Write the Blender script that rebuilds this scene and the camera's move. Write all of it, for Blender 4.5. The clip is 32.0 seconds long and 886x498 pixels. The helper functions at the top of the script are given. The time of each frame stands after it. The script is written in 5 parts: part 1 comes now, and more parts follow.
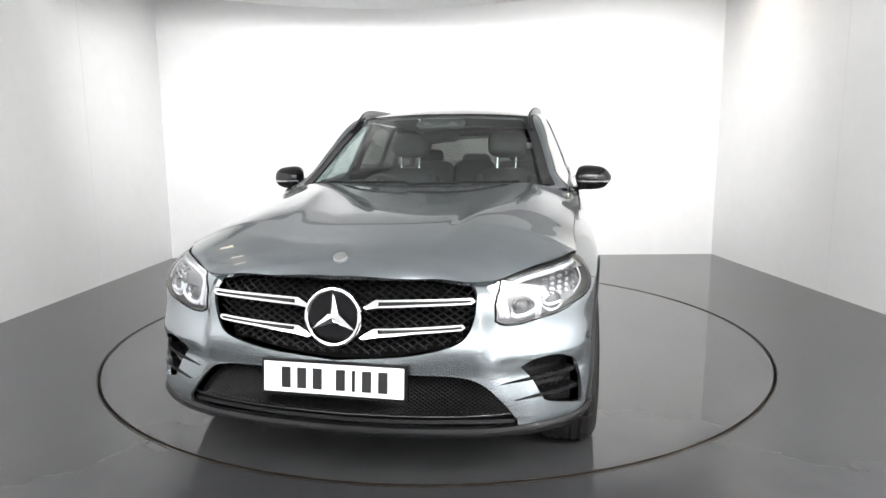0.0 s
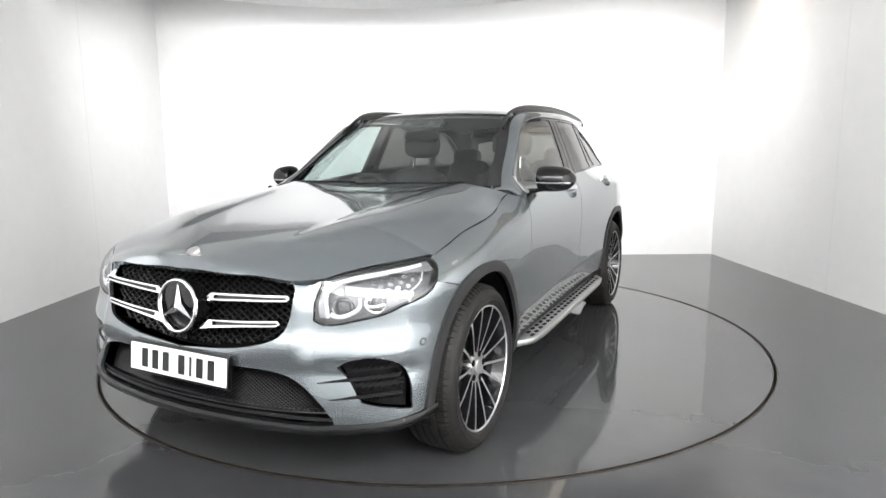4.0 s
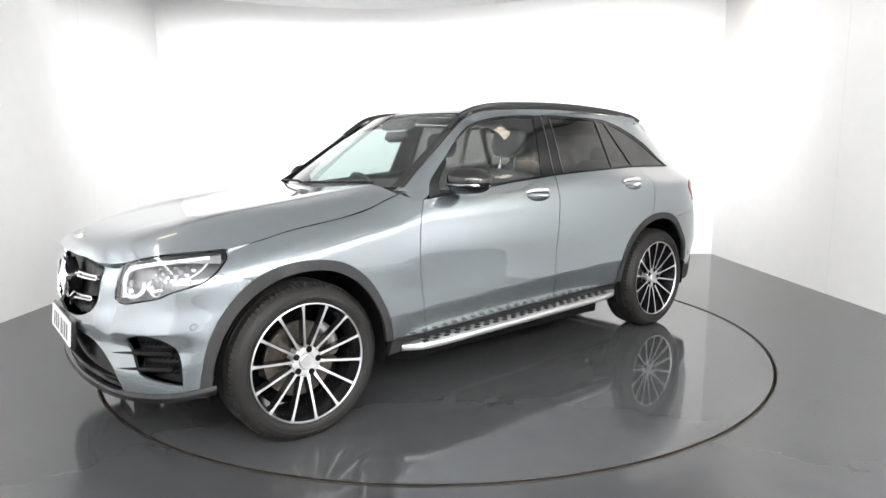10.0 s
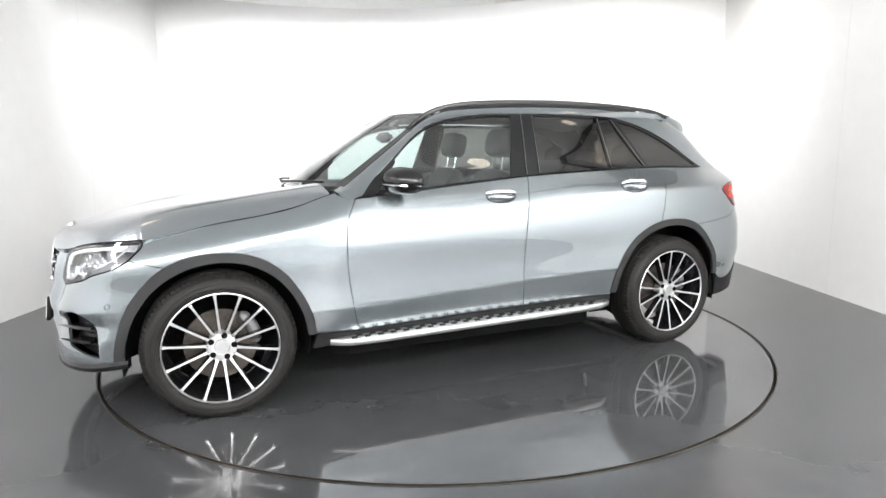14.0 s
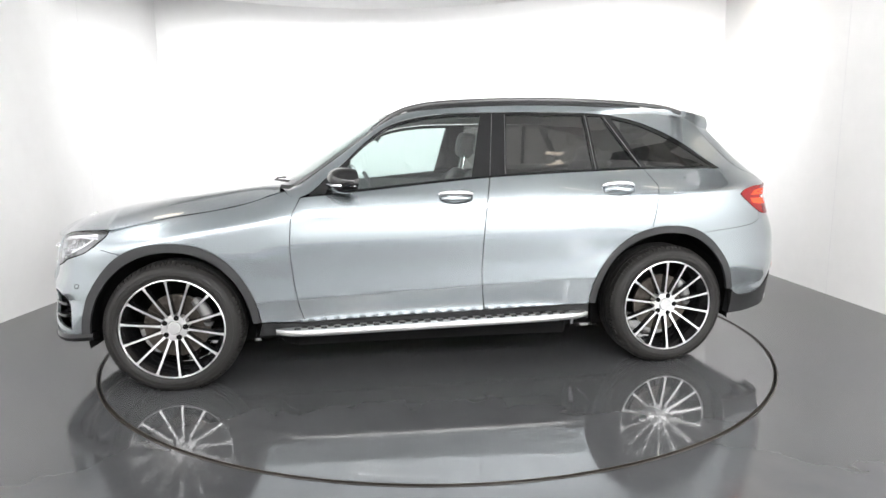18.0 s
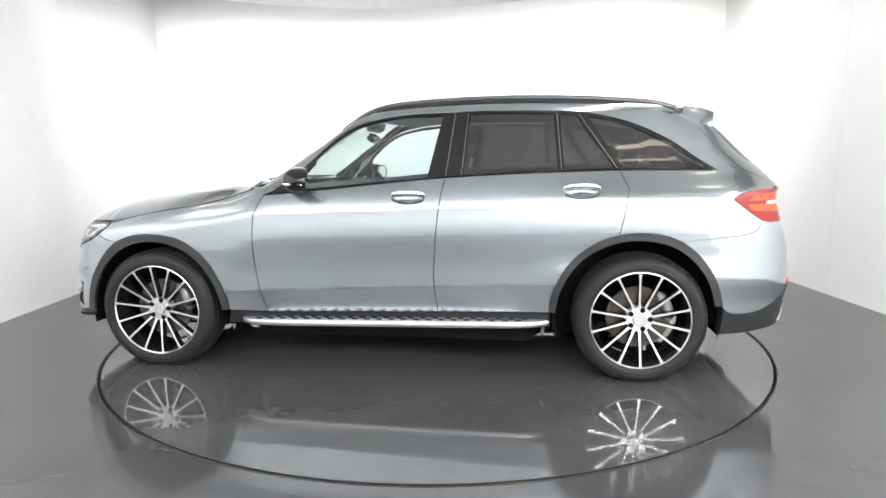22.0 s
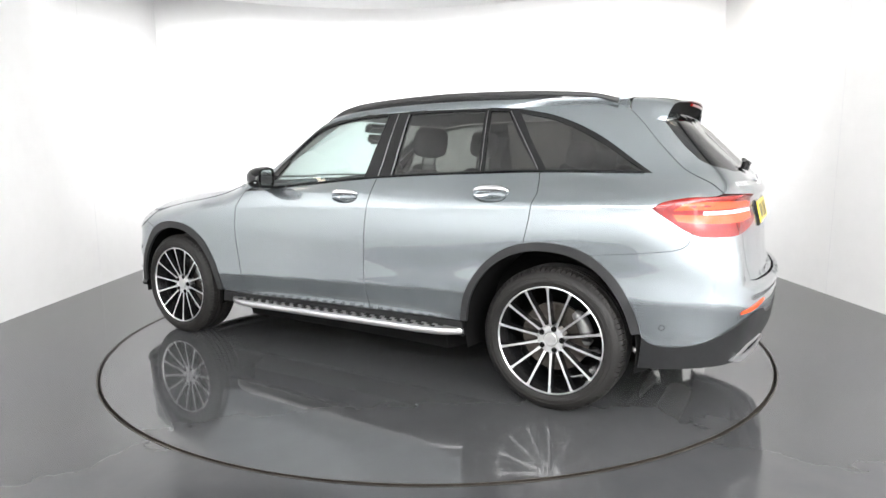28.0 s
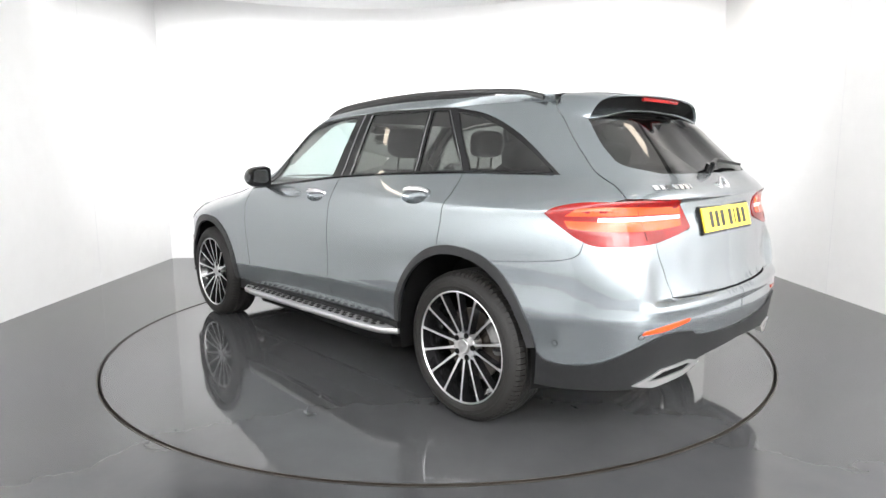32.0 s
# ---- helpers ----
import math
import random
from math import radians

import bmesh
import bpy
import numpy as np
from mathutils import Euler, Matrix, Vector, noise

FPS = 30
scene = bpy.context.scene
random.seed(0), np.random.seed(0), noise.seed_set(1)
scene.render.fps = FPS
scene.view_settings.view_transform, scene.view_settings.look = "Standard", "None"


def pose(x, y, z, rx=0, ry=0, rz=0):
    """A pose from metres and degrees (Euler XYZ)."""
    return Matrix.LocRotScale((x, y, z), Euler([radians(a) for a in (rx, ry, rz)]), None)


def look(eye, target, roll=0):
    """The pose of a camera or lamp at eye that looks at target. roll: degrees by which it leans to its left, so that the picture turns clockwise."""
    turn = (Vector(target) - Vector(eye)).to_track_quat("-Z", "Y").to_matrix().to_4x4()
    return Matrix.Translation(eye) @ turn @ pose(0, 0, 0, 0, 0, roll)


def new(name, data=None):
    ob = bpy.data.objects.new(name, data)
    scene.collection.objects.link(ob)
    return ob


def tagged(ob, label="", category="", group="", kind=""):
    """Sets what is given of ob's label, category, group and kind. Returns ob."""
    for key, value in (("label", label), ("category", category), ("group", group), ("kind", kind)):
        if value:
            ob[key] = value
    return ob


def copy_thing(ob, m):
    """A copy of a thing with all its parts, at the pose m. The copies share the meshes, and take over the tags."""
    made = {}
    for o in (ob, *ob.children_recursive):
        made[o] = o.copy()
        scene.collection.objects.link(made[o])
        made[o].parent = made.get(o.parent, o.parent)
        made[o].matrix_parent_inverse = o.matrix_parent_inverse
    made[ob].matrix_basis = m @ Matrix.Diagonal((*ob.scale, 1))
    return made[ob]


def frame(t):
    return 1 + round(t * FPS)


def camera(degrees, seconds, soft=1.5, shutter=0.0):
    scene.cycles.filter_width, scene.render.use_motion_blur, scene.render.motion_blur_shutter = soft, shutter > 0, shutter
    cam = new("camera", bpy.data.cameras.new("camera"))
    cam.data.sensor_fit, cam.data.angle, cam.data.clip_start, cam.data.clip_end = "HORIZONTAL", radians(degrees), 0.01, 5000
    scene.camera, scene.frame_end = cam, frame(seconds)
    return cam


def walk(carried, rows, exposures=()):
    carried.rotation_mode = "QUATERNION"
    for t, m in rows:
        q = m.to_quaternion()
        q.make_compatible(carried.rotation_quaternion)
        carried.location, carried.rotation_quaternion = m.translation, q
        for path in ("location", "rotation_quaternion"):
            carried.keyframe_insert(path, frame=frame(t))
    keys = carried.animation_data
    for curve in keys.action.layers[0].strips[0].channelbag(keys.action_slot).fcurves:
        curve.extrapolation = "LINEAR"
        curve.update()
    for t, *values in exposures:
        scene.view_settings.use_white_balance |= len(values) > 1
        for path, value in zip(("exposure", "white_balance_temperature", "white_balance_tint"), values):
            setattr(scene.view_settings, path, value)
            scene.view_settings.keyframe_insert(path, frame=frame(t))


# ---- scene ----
from mathutils.geometry import delaunay_2d_cdt

# ---- camera: fixed on its stand ----
cam = camera(72.57, 32.0, soft=1.5)
EYE = pose(0.0, -4.427, 1.261, 90 - 8.571, 0, -0.51) @ pose(0, 0, 0, 0, 0, -0.369)
walk(cam, [(0.0, EYE), (32.0, EYE)], exposures=[(0.0, -0.26), (3.0, -0.21), (6.0, 0.05), (10.0, 0.14), (20.0, 0.18), (24.0, 0.24), (28.0, 0.30), (32.0, 0.30)])

# turn of the table, degrees, over the seconds
TURN = [(0, -101.6), (3, -113.3), (6, -125.0), (9, -136.9), (12, -148.8), (14, -156.6), (17, -168.2),
        (20, -179.95), (23, -191.65), (25, -199.5), (28, -211.4), (30, -219.3), (32, -227.3)]

# ---- room sizes ----
LEFT, RIGHT, BACK, FRONT, CEIL = -3.44, 3.575, 3.33, -6.2, 3.25
TABLE_R = 2.25

# ---- world and light ----
world = bpy.data.worlds.new("world")
scene.world = world
world.use_nodes = True
bgn = world.node_tree.nodes["Background"]
bgn.inputs[0].default_value = (1, 0.98, 0.96, 1)
bgn.inputs[1].default_value = 0.05


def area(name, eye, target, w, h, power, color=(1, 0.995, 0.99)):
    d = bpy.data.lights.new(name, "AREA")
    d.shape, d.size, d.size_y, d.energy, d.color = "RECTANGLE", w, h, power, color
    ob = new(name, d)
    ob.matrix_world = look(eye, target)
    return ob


# unseen wash lights, added behind the round canopy to whiten the back wall
area("unseen_wash", (0.07, 2.36, 3.2), (0.07, 3.33, 0.9), 6.0, 0.3, 26).data.spread = radians(150)
# unseen strips, added under the canopy to light the back wall evenly
for x in (-1.75, 1.85):
    area("unseen_wash", (x, 0.7, 2.74), (x * 0.85, 3.33, 1.0), 2.0, 0.22, 55).data.spread = radians(114)
# unseen cove strips, added above the canopy's rim, on to the side walls
area("unseen_wash", (-2.75, 1.5, 3.2), (-3.44, 1.5, 0.6), 2.4, 0.2, 7).data.spread = radians(100)
area("unseen_wash", (2.9, 0.9, 3.2), (3.575, 0.9, 0.6), 3.2, 0.2, 9).data.spread = radians(110)
# unseen soft boxes, added under the ceiling at the camera end of the studio
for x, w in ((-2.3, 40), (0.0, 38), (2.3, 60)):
    area("unseen_soft_box", (x, -4.9, 2.72), (x * 0.4, 1.6, 0.7), 2.2, 1.5, w).data.spread = radians(130)
# unseen washes, added to brighten the walls behind and beside the camera
area("unseen_wash", (-1.6, -5.15, 2.9), (-1.6, -6.2, 0.9), 3.2, 0.3, 85)
area("unseen_wash", (1.7, -5.15, 2.9), (1.7, -6.2, 0.9), 3.2, 0.3, 332)
area("unseen_wash", (-2.7, -2.8, 2.7), (-3.44, -2.8, 0.9), 4.4, 0.3, 85).data.spread = radians(135)
area("unseen_wash", (2.83, -3.4, 2.7), (3.575, -3.4, 0.9), 3.4, 0.3, 185).data.spread = radians(135)
# unseen warm lamp, added for a scallop high on the side wall
area("unseen_wash", (3.3, -0.8, 3.1), (3.575, -0.8, 2.1), 0.3, 0.1, 3, (1, 0.80, 0.56)).data.spread = radians(110)
# tall strip box in the corner behind the camera
area("strip_box", (3.2, -5.8, 1.35), (0.5, 0.0, 1.0), 0.4, 2.0, 16)
# small downlights by the walls
for x, y, w in ((3.12, 2.15, 6), (2.25, -0.8, 0.8), (1.75, -2.2, 0.6), (-2.7, 0.0, 1.0)):
    d = bpy.data.lights.new("downlight", "AREA")
    d.shape, d.size, d.size_y, d.energy, d.color = "RECTANGLE", 0.36, 0.15, w, (1, 0.86, 0.68)
    new("downlight", d).matrix_world = look((x, y, 3.2 if x > 3 else 2.78), (x + (0.3 if x > 3 else 0), y, 0))


# ---- materials ----
def mat(name, color=(0.5, 0.5, 0.5), rough=0.5, metal=0.0, coat=0.0, vary=0.0, scale=20.0, bump=0.0, bscale=200.0,
        rvary=0.0, spec=0.5, emit=None, estr=1.0, coat_rough=0.03):
    m = bpy.data.materials.new(name)
    m.use_nodes = True
    nt = m.node_tree
    b = nt.nodes["Principled BSDF"]
    b.inputs["Base Color"].default_value = (*color, 1)
    b.inputs["Roughness"].default_value = rough
    b.inputs["Metallic"].default_value = metal
    b.inputs["Coat Weight"].default_value = coat
    b.inputs["Coat Roughness"].default_value = coat_rough
    b.inputs["Specular IOR Level"].default_value = spec
    if emit:
        b.inputs["Emission Color"].default_value = (*emit, 1)
        b.inputs["Emission Strength"].default_value = estr
    tc = nt.nodes.new("ShaderNodeTexCoord")
    if vary or rvary:
        n1 = nt.nodes.new("ShaderNodeTexNoise")
        n1.inputs["Scale"].default_value, n1.inputs["Detail"].default_value = scale, 6
        nt.links.new(tc.outputs["Object"], n1.inputs["Vector"])
        n2 = nt.nodes.new("ShaderNodeTexNoise")
        n2.inputs["Scale"].default_value, n2.inputs["Detail"].default_value = scale * 0.12, 4
        nt.links.new(tc.outputs["Object"], n2.inputs["Vector"])
        mx = nt.nodes.new("ShaderNodeMath")
        mx.operation = "ADD"
        nt.links.new(n1.outputs[0], mx.inputs[0])
        nt.links.new(n2.outputs[0], mx.inputs[1])
        if vary:
            r = nt.nodes.new("ShaderNodeMapRange")
            r.inputs[1].default_value, r.inputs[2].default_value = 0.7, 1.3
            r.inputs[3].default_value, r.inputs[4].default_value = 1 - vary, 1 + vary
            nt.links.new(mx.outputs[0], r.inputs[0])
            hsv = nt.nodes.new("ShaderNodeHueSaturation")
            hsv.inputs["Color"].default_value = (*color, 1)
            nt.links.new(r.outputs[0], hsv.inputs["Value"])
            nt.links.new(hsv.outputs[0], b.inputs["Base Color"])
        if rvary:
            r = nt.nodes.new("ShaderNodeMapRange")
            r.inputs[1].default_value, r.inputs[2].default_value = 0.7, 1.3
            r.inputs[3].default_value, r.inputs[4].default_value = max(0.01, rough - rvary), rough + rvary
            nt.links.new(mx.outputs[0], r.inputs[0])
            nt.links.new(r.outputs[0], b.inputs["Roughness"])
    if bump:
        nb = nt.nodes.new("ShaderNodeTexNoise")
        nb.inputs["Scale"].default_value, nb.inputs["Detail"].default_value = bscale, 5
        nt.links.new(tc.outputs["Object"], nb.inputs["Vector"])
        bp = nt.nodes.new("ShaderNodeBump")
        bp.inputs["Strength"].default_value, bp.inputs["Distance"].default_value = bump, 0.002
        nt.links.new(nb.outputs[0], bp.inputs["Height"])
        nt.links.new(bp.outputs[0], b.inputs["Normal"])
    return m


def glass_mat(name, tint, gloss=1.0):
    m = bpy.data.materials.new(name)
    m.use_nodes = True
    nt = m.node_tree
    nt.nodes.remove(nt.nodes["Principled BSDF"])
    tr = nt.nodes.new("ShaderNodeBsdfTransparent")
    tr.inputs[0].default_value = (*tint, 1)
    gl = nt.nodes.new("ShaderNodeBsdfGlossy")
    gl.inputs["Roughness"].default_value = 0.01
    lw = nt.nodes.new("ShaderNodeLayerWeight")
    lw.inputs[0].default_value = 0.5
    pw = nt.nodes.new("ShaderNodeMath")
    pw.operation = "POWER"
    pw.inputs[1].default_value = 4.5
    nt.links.new(lw.outputs["Facing"], pw.inputs[0])
    mu = nt.nodes.new("ShaderNodeMath")
    mu.operation = "MULTIPLY_ADD"
    mu.inputs[1].default_value, mu.inputs[2].default_value = 0.87 * gloss, 0.12 * gloss
    nt.links.new(pw.outputs[0], mu.inputs[0])
    mix = nt.nodes.new("ShaderNodeMixShader")
    nt.links.new(mu.outputs[0], mix.inputs[0])
    nt.links.new(tr.outputs[0], mix.inputs[1])
    nt.links.new(gl.outputs[0], mix.inputs[2])
    nt.links.new(mix.outputs[0], nt.nodes["Material Output"].inputs[0])
    return m


PAINT = mat("grey_metallic_paint", (0.264, 0.297, 0.317), 0.27, 0.9, coat=1.0, vary=0.02, scale=900, coat_rough=0.012)
PAINT.node_tree.nodes["Principled BSDF"].inputs["Coat IOR"].default_value = 1.7
GLOSS_BLACK = mat("gloss_black", (0.006, 0.006, 0.0065), 0.06)
PLASTIC = mat("grey_black_plastic", (0.013, 0.0134, 0.014), 0.45, spec=0.24, vary=0.15, scale=60, bump=0.25, bscale=900)
ARCH = mat("grey_arch_plastic", (0.021, 0.0215, 0.0225), 0.5, spec=0.35, vary=0.15, scale=60, bump=0.25, bscale=900)
# also colours in the shade of bolt holes, hub notches and the grille void
DARK = mat("dark_underbody_and_recess", (0.005, 0.005, 0.005), 0.9, spec=0.08, vary=0.2)
RUBBER = mat("tyre_rubber", (0.0135, 0.0128, 0.0122), 0.6, spec=0.28, vary=0.25, scale=25, bump=0.2, bscale=300, rvary=0.1)
CHROME = mat("chrome", (0.85, 0.85, 0.86), 0.07, 1.0)
SATIN = mat("satin_aluminium", (0.56, 0.56, 0.56), 0.36, 0.9, vary=0.05, scale=80)
ALLOY = mat("machined_alloy", (0.74, 0.74, 0.745), 0.34, 1.0, vary=0.05, scale=120)
RIM_BLACK = mat("black_wheel_paint", (0.012, 0.012, 0.013), 0.18, 0.2, coat=0.8)
STEEL = mat("brake_steel", (0.10, 0.088, 0.078), 0.4, 1.0, vary=0.3, scale=40, rvary=0.1)
CALIPER = mat("caliper_grey", (0.22, 0.22, 0.22), 0.5, 0.5, vary=0.1)
GLASS = glass_mat("clear_glass", (0.72, 0.81, 0.79), 1.15)
TINT = glass_mat("privacy_glass", (0.15, 0.148, 0.14), 0.9)
LENS = glass_mat("lamp_lens", (0.93, 0.94, 0.95))
LAMP_BLACK = mat("lamp_housing_grey", (0.10, 0.10, 0.105), 0.3, 0.3)
LAMP_GREY = mat("lamp_bezel", (0.22, 0.22, 0.23), 0.35, 0.4, vary=0.15, scale=60)
LAMP_SILVER = mat("lamp_reflector", (0.62, 0.62, 0.64), 0.12, 0.95, vary=0.15, scale=60)
SATIN_BLACK = mat("satin_black", (0.012, 0.012, 0.013), 0.33, coat=0.2)
LAMP_WHITE = mat("light_guide", (0.72, 0.74, 0.77), 0.15, 0.0, coat=1.0)
RED = mat("red_lens", (0.19, 0.006, 0.006), 0.06, 0, vary=0.1, scale=150, spec=0.4)
AMBER = mat("bright_red_lens", (0.62, 0.06, 0.012), 0.08, 0, spec=0.4)
WHITE_LENS = mat("white_lens", (0.88, 0.85, 0.84), 0.1, 0, coat=1.0)
PLATE_W = mat("plate_white", (0.82, 0.83, 0.84), 0.35, coat=0.4)
PLATE_Y = mat("plate_yellow", (0.80, 0.60, 0.04), 0.35, coat=0.4)
INK = mat("plate_ink", (0.012, 0.012, 0.013), 0.4)
LEATHER = mat("black_leather", (0.038, 0.038, 0.039), 0.5, vary=0.15, scale=30, bump=0.3, bscale=400)
CABIN = mat("cabin_trim", (0.10, 0.101, 0.102), 0.6, vary=0.1, scale=30, bump=0.2, bscale=600)
SEAL = mat("window_seal_grey", (0.20, 0.20, 0.205), 0.35, 0.7)
HEADLINER = mat("headliner_fabric", (0.50, 0.50, 0.495), 0.9, vary=0.05, scale=200)
MESH_BLACK = mat("grille_black", (0.004, 0.004, 0.0045), 0.38, spec=0.22)
MESH_GLOSS = mat("grille_mesh_black", (0.005, 0.005, 0.0055), 0.28, spec=0.4)
WALL = mat("white_wall_paint", (0.80, 0.80, 0.80), 0.7, vary=0.02, scale=8, bump=0.06, bscale=120)
JOINT = mat("joint_filler", (0.75, 0.75, 0.76), 0.8, vary=0.05, scale=10)
CANOPY = mat("pale_canopy_cloth", (0.80, 0.80, 0.805), 0.85, vary=0.03, scale=8)
CEILM = mat("grey_ceiling_paint", (0.20, 0.20, 0.205), 0.8, vary=0.03, scale=6)
FLOOR = mat("grey_resin_floor", (0.044, 0.045, 0.047), 0.105, vary=0.10, scale=5, rvary=0.03, bump=0.07, bscale=16, spec=0.42)
TABLE = mat("grey_resin_turntable", (0.053, 0.054, 0.056), 0.06, vary=0.10, scale=5, rvary=0.025, bump=0.03, bscale=14, spec=0.50)
RIMGAP = mat("dark_steel_gap", (0.02, 0.018, 0.016), 0.4, 0.6, vary=0.3, scale=30)
RIMEDGE = mat("worn_steel_edge", (0.040, 0.034, 0.028), 0.45, 0.4, vary=0.5, scale=9)


# ---- mesh helpers ----
def mesh_part(name, verts, faces, material, parent=None, label="", normals=None, smooth=True):
    me = bpy.data.meshes.new(name)
    me.from_pydata([tuple(map(float, v)) for v in verts], [], [tuple(map(int, f)) for f in faces])
    if smooth:
        me.polygons.foreach_set("use_smooth", [True] * len(me.polygons))
    me.update()
    if normals is not None:
        me.normals_split_custom_set_from_vertices([tuple(map(float, n)) for n in normals])
    for m in material if isinstance(material, (list, tuple)) else (material,):
        me.materials.append(m)
    ob = new(name, me)
    ob.parent = parent
    return tagged(ob, label)


def part(name, bm, material, parent=None, label="", smooth=False, bevel=0.0):
    if bevel:
        bmesh.ops.bevel(bm, geom=[e for e in bm.edges if len(e.link_faces) == 2 and e.calc_face_angle(0) > 0.5],
                        offset=bevel, segments=2, affect="EDGES", clamp_overlap=True)
    bmesh.ops.recalc_face_normals(bm, faces=bm.faces[:])
    me = bpy.data.meshes.new(name)
    bm.to_mesh(me)
    bm.free()
    if smooth:
        me.polygons.foreach_set("use_smooth", [True] * len(me.polygons))
        me.set_sharp_from_angle(angle=radians(40))
    me.materials.append(material)
    ob = new(name, me)
    ob.parent = parent
    return tagged(ob, label)


def box(bm, c, s, m=None):
    r = bmesh.ops.create_cube(bm, size=1, matrix=Matrix.Translation(c) @ (m or Matrix()) @ Matrix.Diagonal((*s, 1)))
    return r["verts"]


def tube(bm, pts, r, n=8, cap=True, closed=False, squash=1.0, up=(0, 0, 1)):
    pts = [Vector(p) for p in pts]
    rings = []
    for i, p in enumerate(pts):
        a = pts[i - 1] if (i or closed) else p
        b = pts[(i + 1) % len(pts)] if (i < len(pts) - 1 or closed) else p
        d = (b - a).normalized()
        u = d.cross(Vector(up))
        u = u.normalized() if u.length > 1e-5 else d.orthogonal().normalized()
        v = u.cross(d).normalized()
        rr = r[i] if isinstance(r, (list, tuple)) else r
        rings.append([bm.verts.new(p + rr * (math.cos(k * 2 * math.pi / n) * u + squash * math.sin(k * 2 * math.pi / n) * v)) for k in range(n)])
    for i in range(len(rings) - (0 if closed else 1)):
        a, b = rings[i], rings[(i + 1) % len(rings)]
        for k in range(n):
            bm.faces.new((a[k], a[(k + 1) % n], b[(k + 1) % n], b[k]))
    if cap and not closed:
        bm.faces.new(rings[0][::-1])
        bm.faces.new(rings[-1])


def lathe(bm, prof, c, n=64, axis="y", sign=1):
    """A turned body: prof rows (offset along the axis, radius)."""
    rings = []
    for a, r in prof:
        rings.append([bm.verts.new((c[0] + r * math.cos(k * 2 * math.pi / n), c[1] + sign * a, c[2] + r * math.sin(k * 2 * math.pi / n))
                                   if axis == "y" else
                                   (c[0] + r * math.cos(k * 2 * math.pi / n), c[1] + r * math.sin(k * 2 * math.pi / n), c[2] + a)) for k in range(n)])
    for a, b in zip(rings, rings[1:]):
        for k in range(n):
            bm.faces.new((a[k], a[(k + 1) % n], b[(k + 1) % n], b[k]))


def spl(pts):
    """A smooth function through (x, y) rows."""
    xs, ys = np.array([p[0] for p in pts], float), np.array([p[1] for p in pts], float)
    o = np.argsort(xs)
    xs, ys = xs[o], ys[o]
    h = np.diff(xs)
    dl = np.diff(ys) / h
    m = np.empty_like(xs)
    m[0], m[-1] = dl[0], dl[-1]
    m[1:-1] = np.where(dl[:-1] * dl[1:] > 0, 2 * dl[:-1] * dl[1:] / np.where(np.abs(dl[:-1] + dl[1:]) < 1e-9, 1, dl[:-1] + dl[1:]), 0)

    def f(x):
        x = np.clip(np.asarray(x, float), xs[0], xs[-1])
        i = np.clip(np.searchsorted(xs, x) - 1, 0, len(xs) - 2)
        t = (x - xs[i]) / h[i]
        return ((2 * t ** 3 - 3 * t ** 2 + 1) * ys[i] + (t ** 3 - 2 * t ** 2 + t) * h[i] * m[i]
                + (-2 * t ** 3 + 3 * t ** 2) * ys[i + 1] + (t ** 3 - t ** 2) * h[i] * m[i + 1])
    return f


def soft(pts, w=0.012):
    """Straight runs between (x, y) rows with corners rounded over w."""
    xs, ys = [p[0] for p in pts], [p[1] for p in pts]
    zs = np.linspace(xs[0] - 4 * w, xs[-1] + 4 * w, 1600)
    h = zs[1] - zs[0]
    n = int(4 * w / h)
    k = np.exp(-0.5 * (np.arange(-n, n + 1) * h / w) ** 2)
    v = np.convolve(np.pad(np.interp(zs, xs, ys), n, mode="edge"), k / k.sum(), mode="valid")
    return lambda x: np.interp(np.asarray(x, float), zs, v)


def ease(a, b, x):
    t = np.clip((np.asarray(x, float) - a) / (b - a), 0, 1)
    return t * t * (3 - 2 * t)


def curve(pts, n=8):
    """A smooth open polyline through points of any dimension."""
    p = [np.array(q, float) for q in pts]
    if len(p) == 2:
        return [p[0] + (p[1] - p[0]) * k / n for k in range(n + 1)]
    p = [2 * p[0] - p[1]] + p + [2 * p[-1] - p[-2]]
    out = []
    for i in range(1, len(p) - 2):
        a, b, c, d = p[i - 1:i + 3]
        for k in range(n):
            t = k / n
            out.append(0.5 * (2 * b + (c - a) * t + (2 * a - 5 * b + 4 * c - d) * t ** 2 + (3 * b - a - 3 * c + d) * t ** 3))
    return out + [p[-2]]


def loop(*segs):
    """A closed outline out of smooth segments, one after the other."""
    out = []
    for s in segs:
        for q in curve(s):
            if not out or np.linalg.norm(q - out[-1]) > 1e-4:
                out.append(q)
    if np.linalg.norm(out[0] - out[-1]) < 1e-4:
        out.pop()
    return np.array(out)


def resample(poly, step):
    out = []
    for i in range(len(poly)):
        a, b = poly[i], poly[(i + 1) % len(poly)]
        n = max(1, int(math.ceil(np.linalg.norm(b - a) / step)))
        out += [a + (b - a) * k / n for k in range(n)]
    return np.array(out)


def inside(p, poly):
    x, y = p[:, 0], p[:, 1]
    res = np.zeros(len(p), bool)
    for (x1, y1), (x2, y2) in zip(poly, np.roll(poly, -1, 0)):
        if y1 == y2:
            continue
        res ^= ((y1 > y) != (y2 > y)) & (x < (x2 - x1) * (y - y1) / (y2 - y1) + x1)
    return res


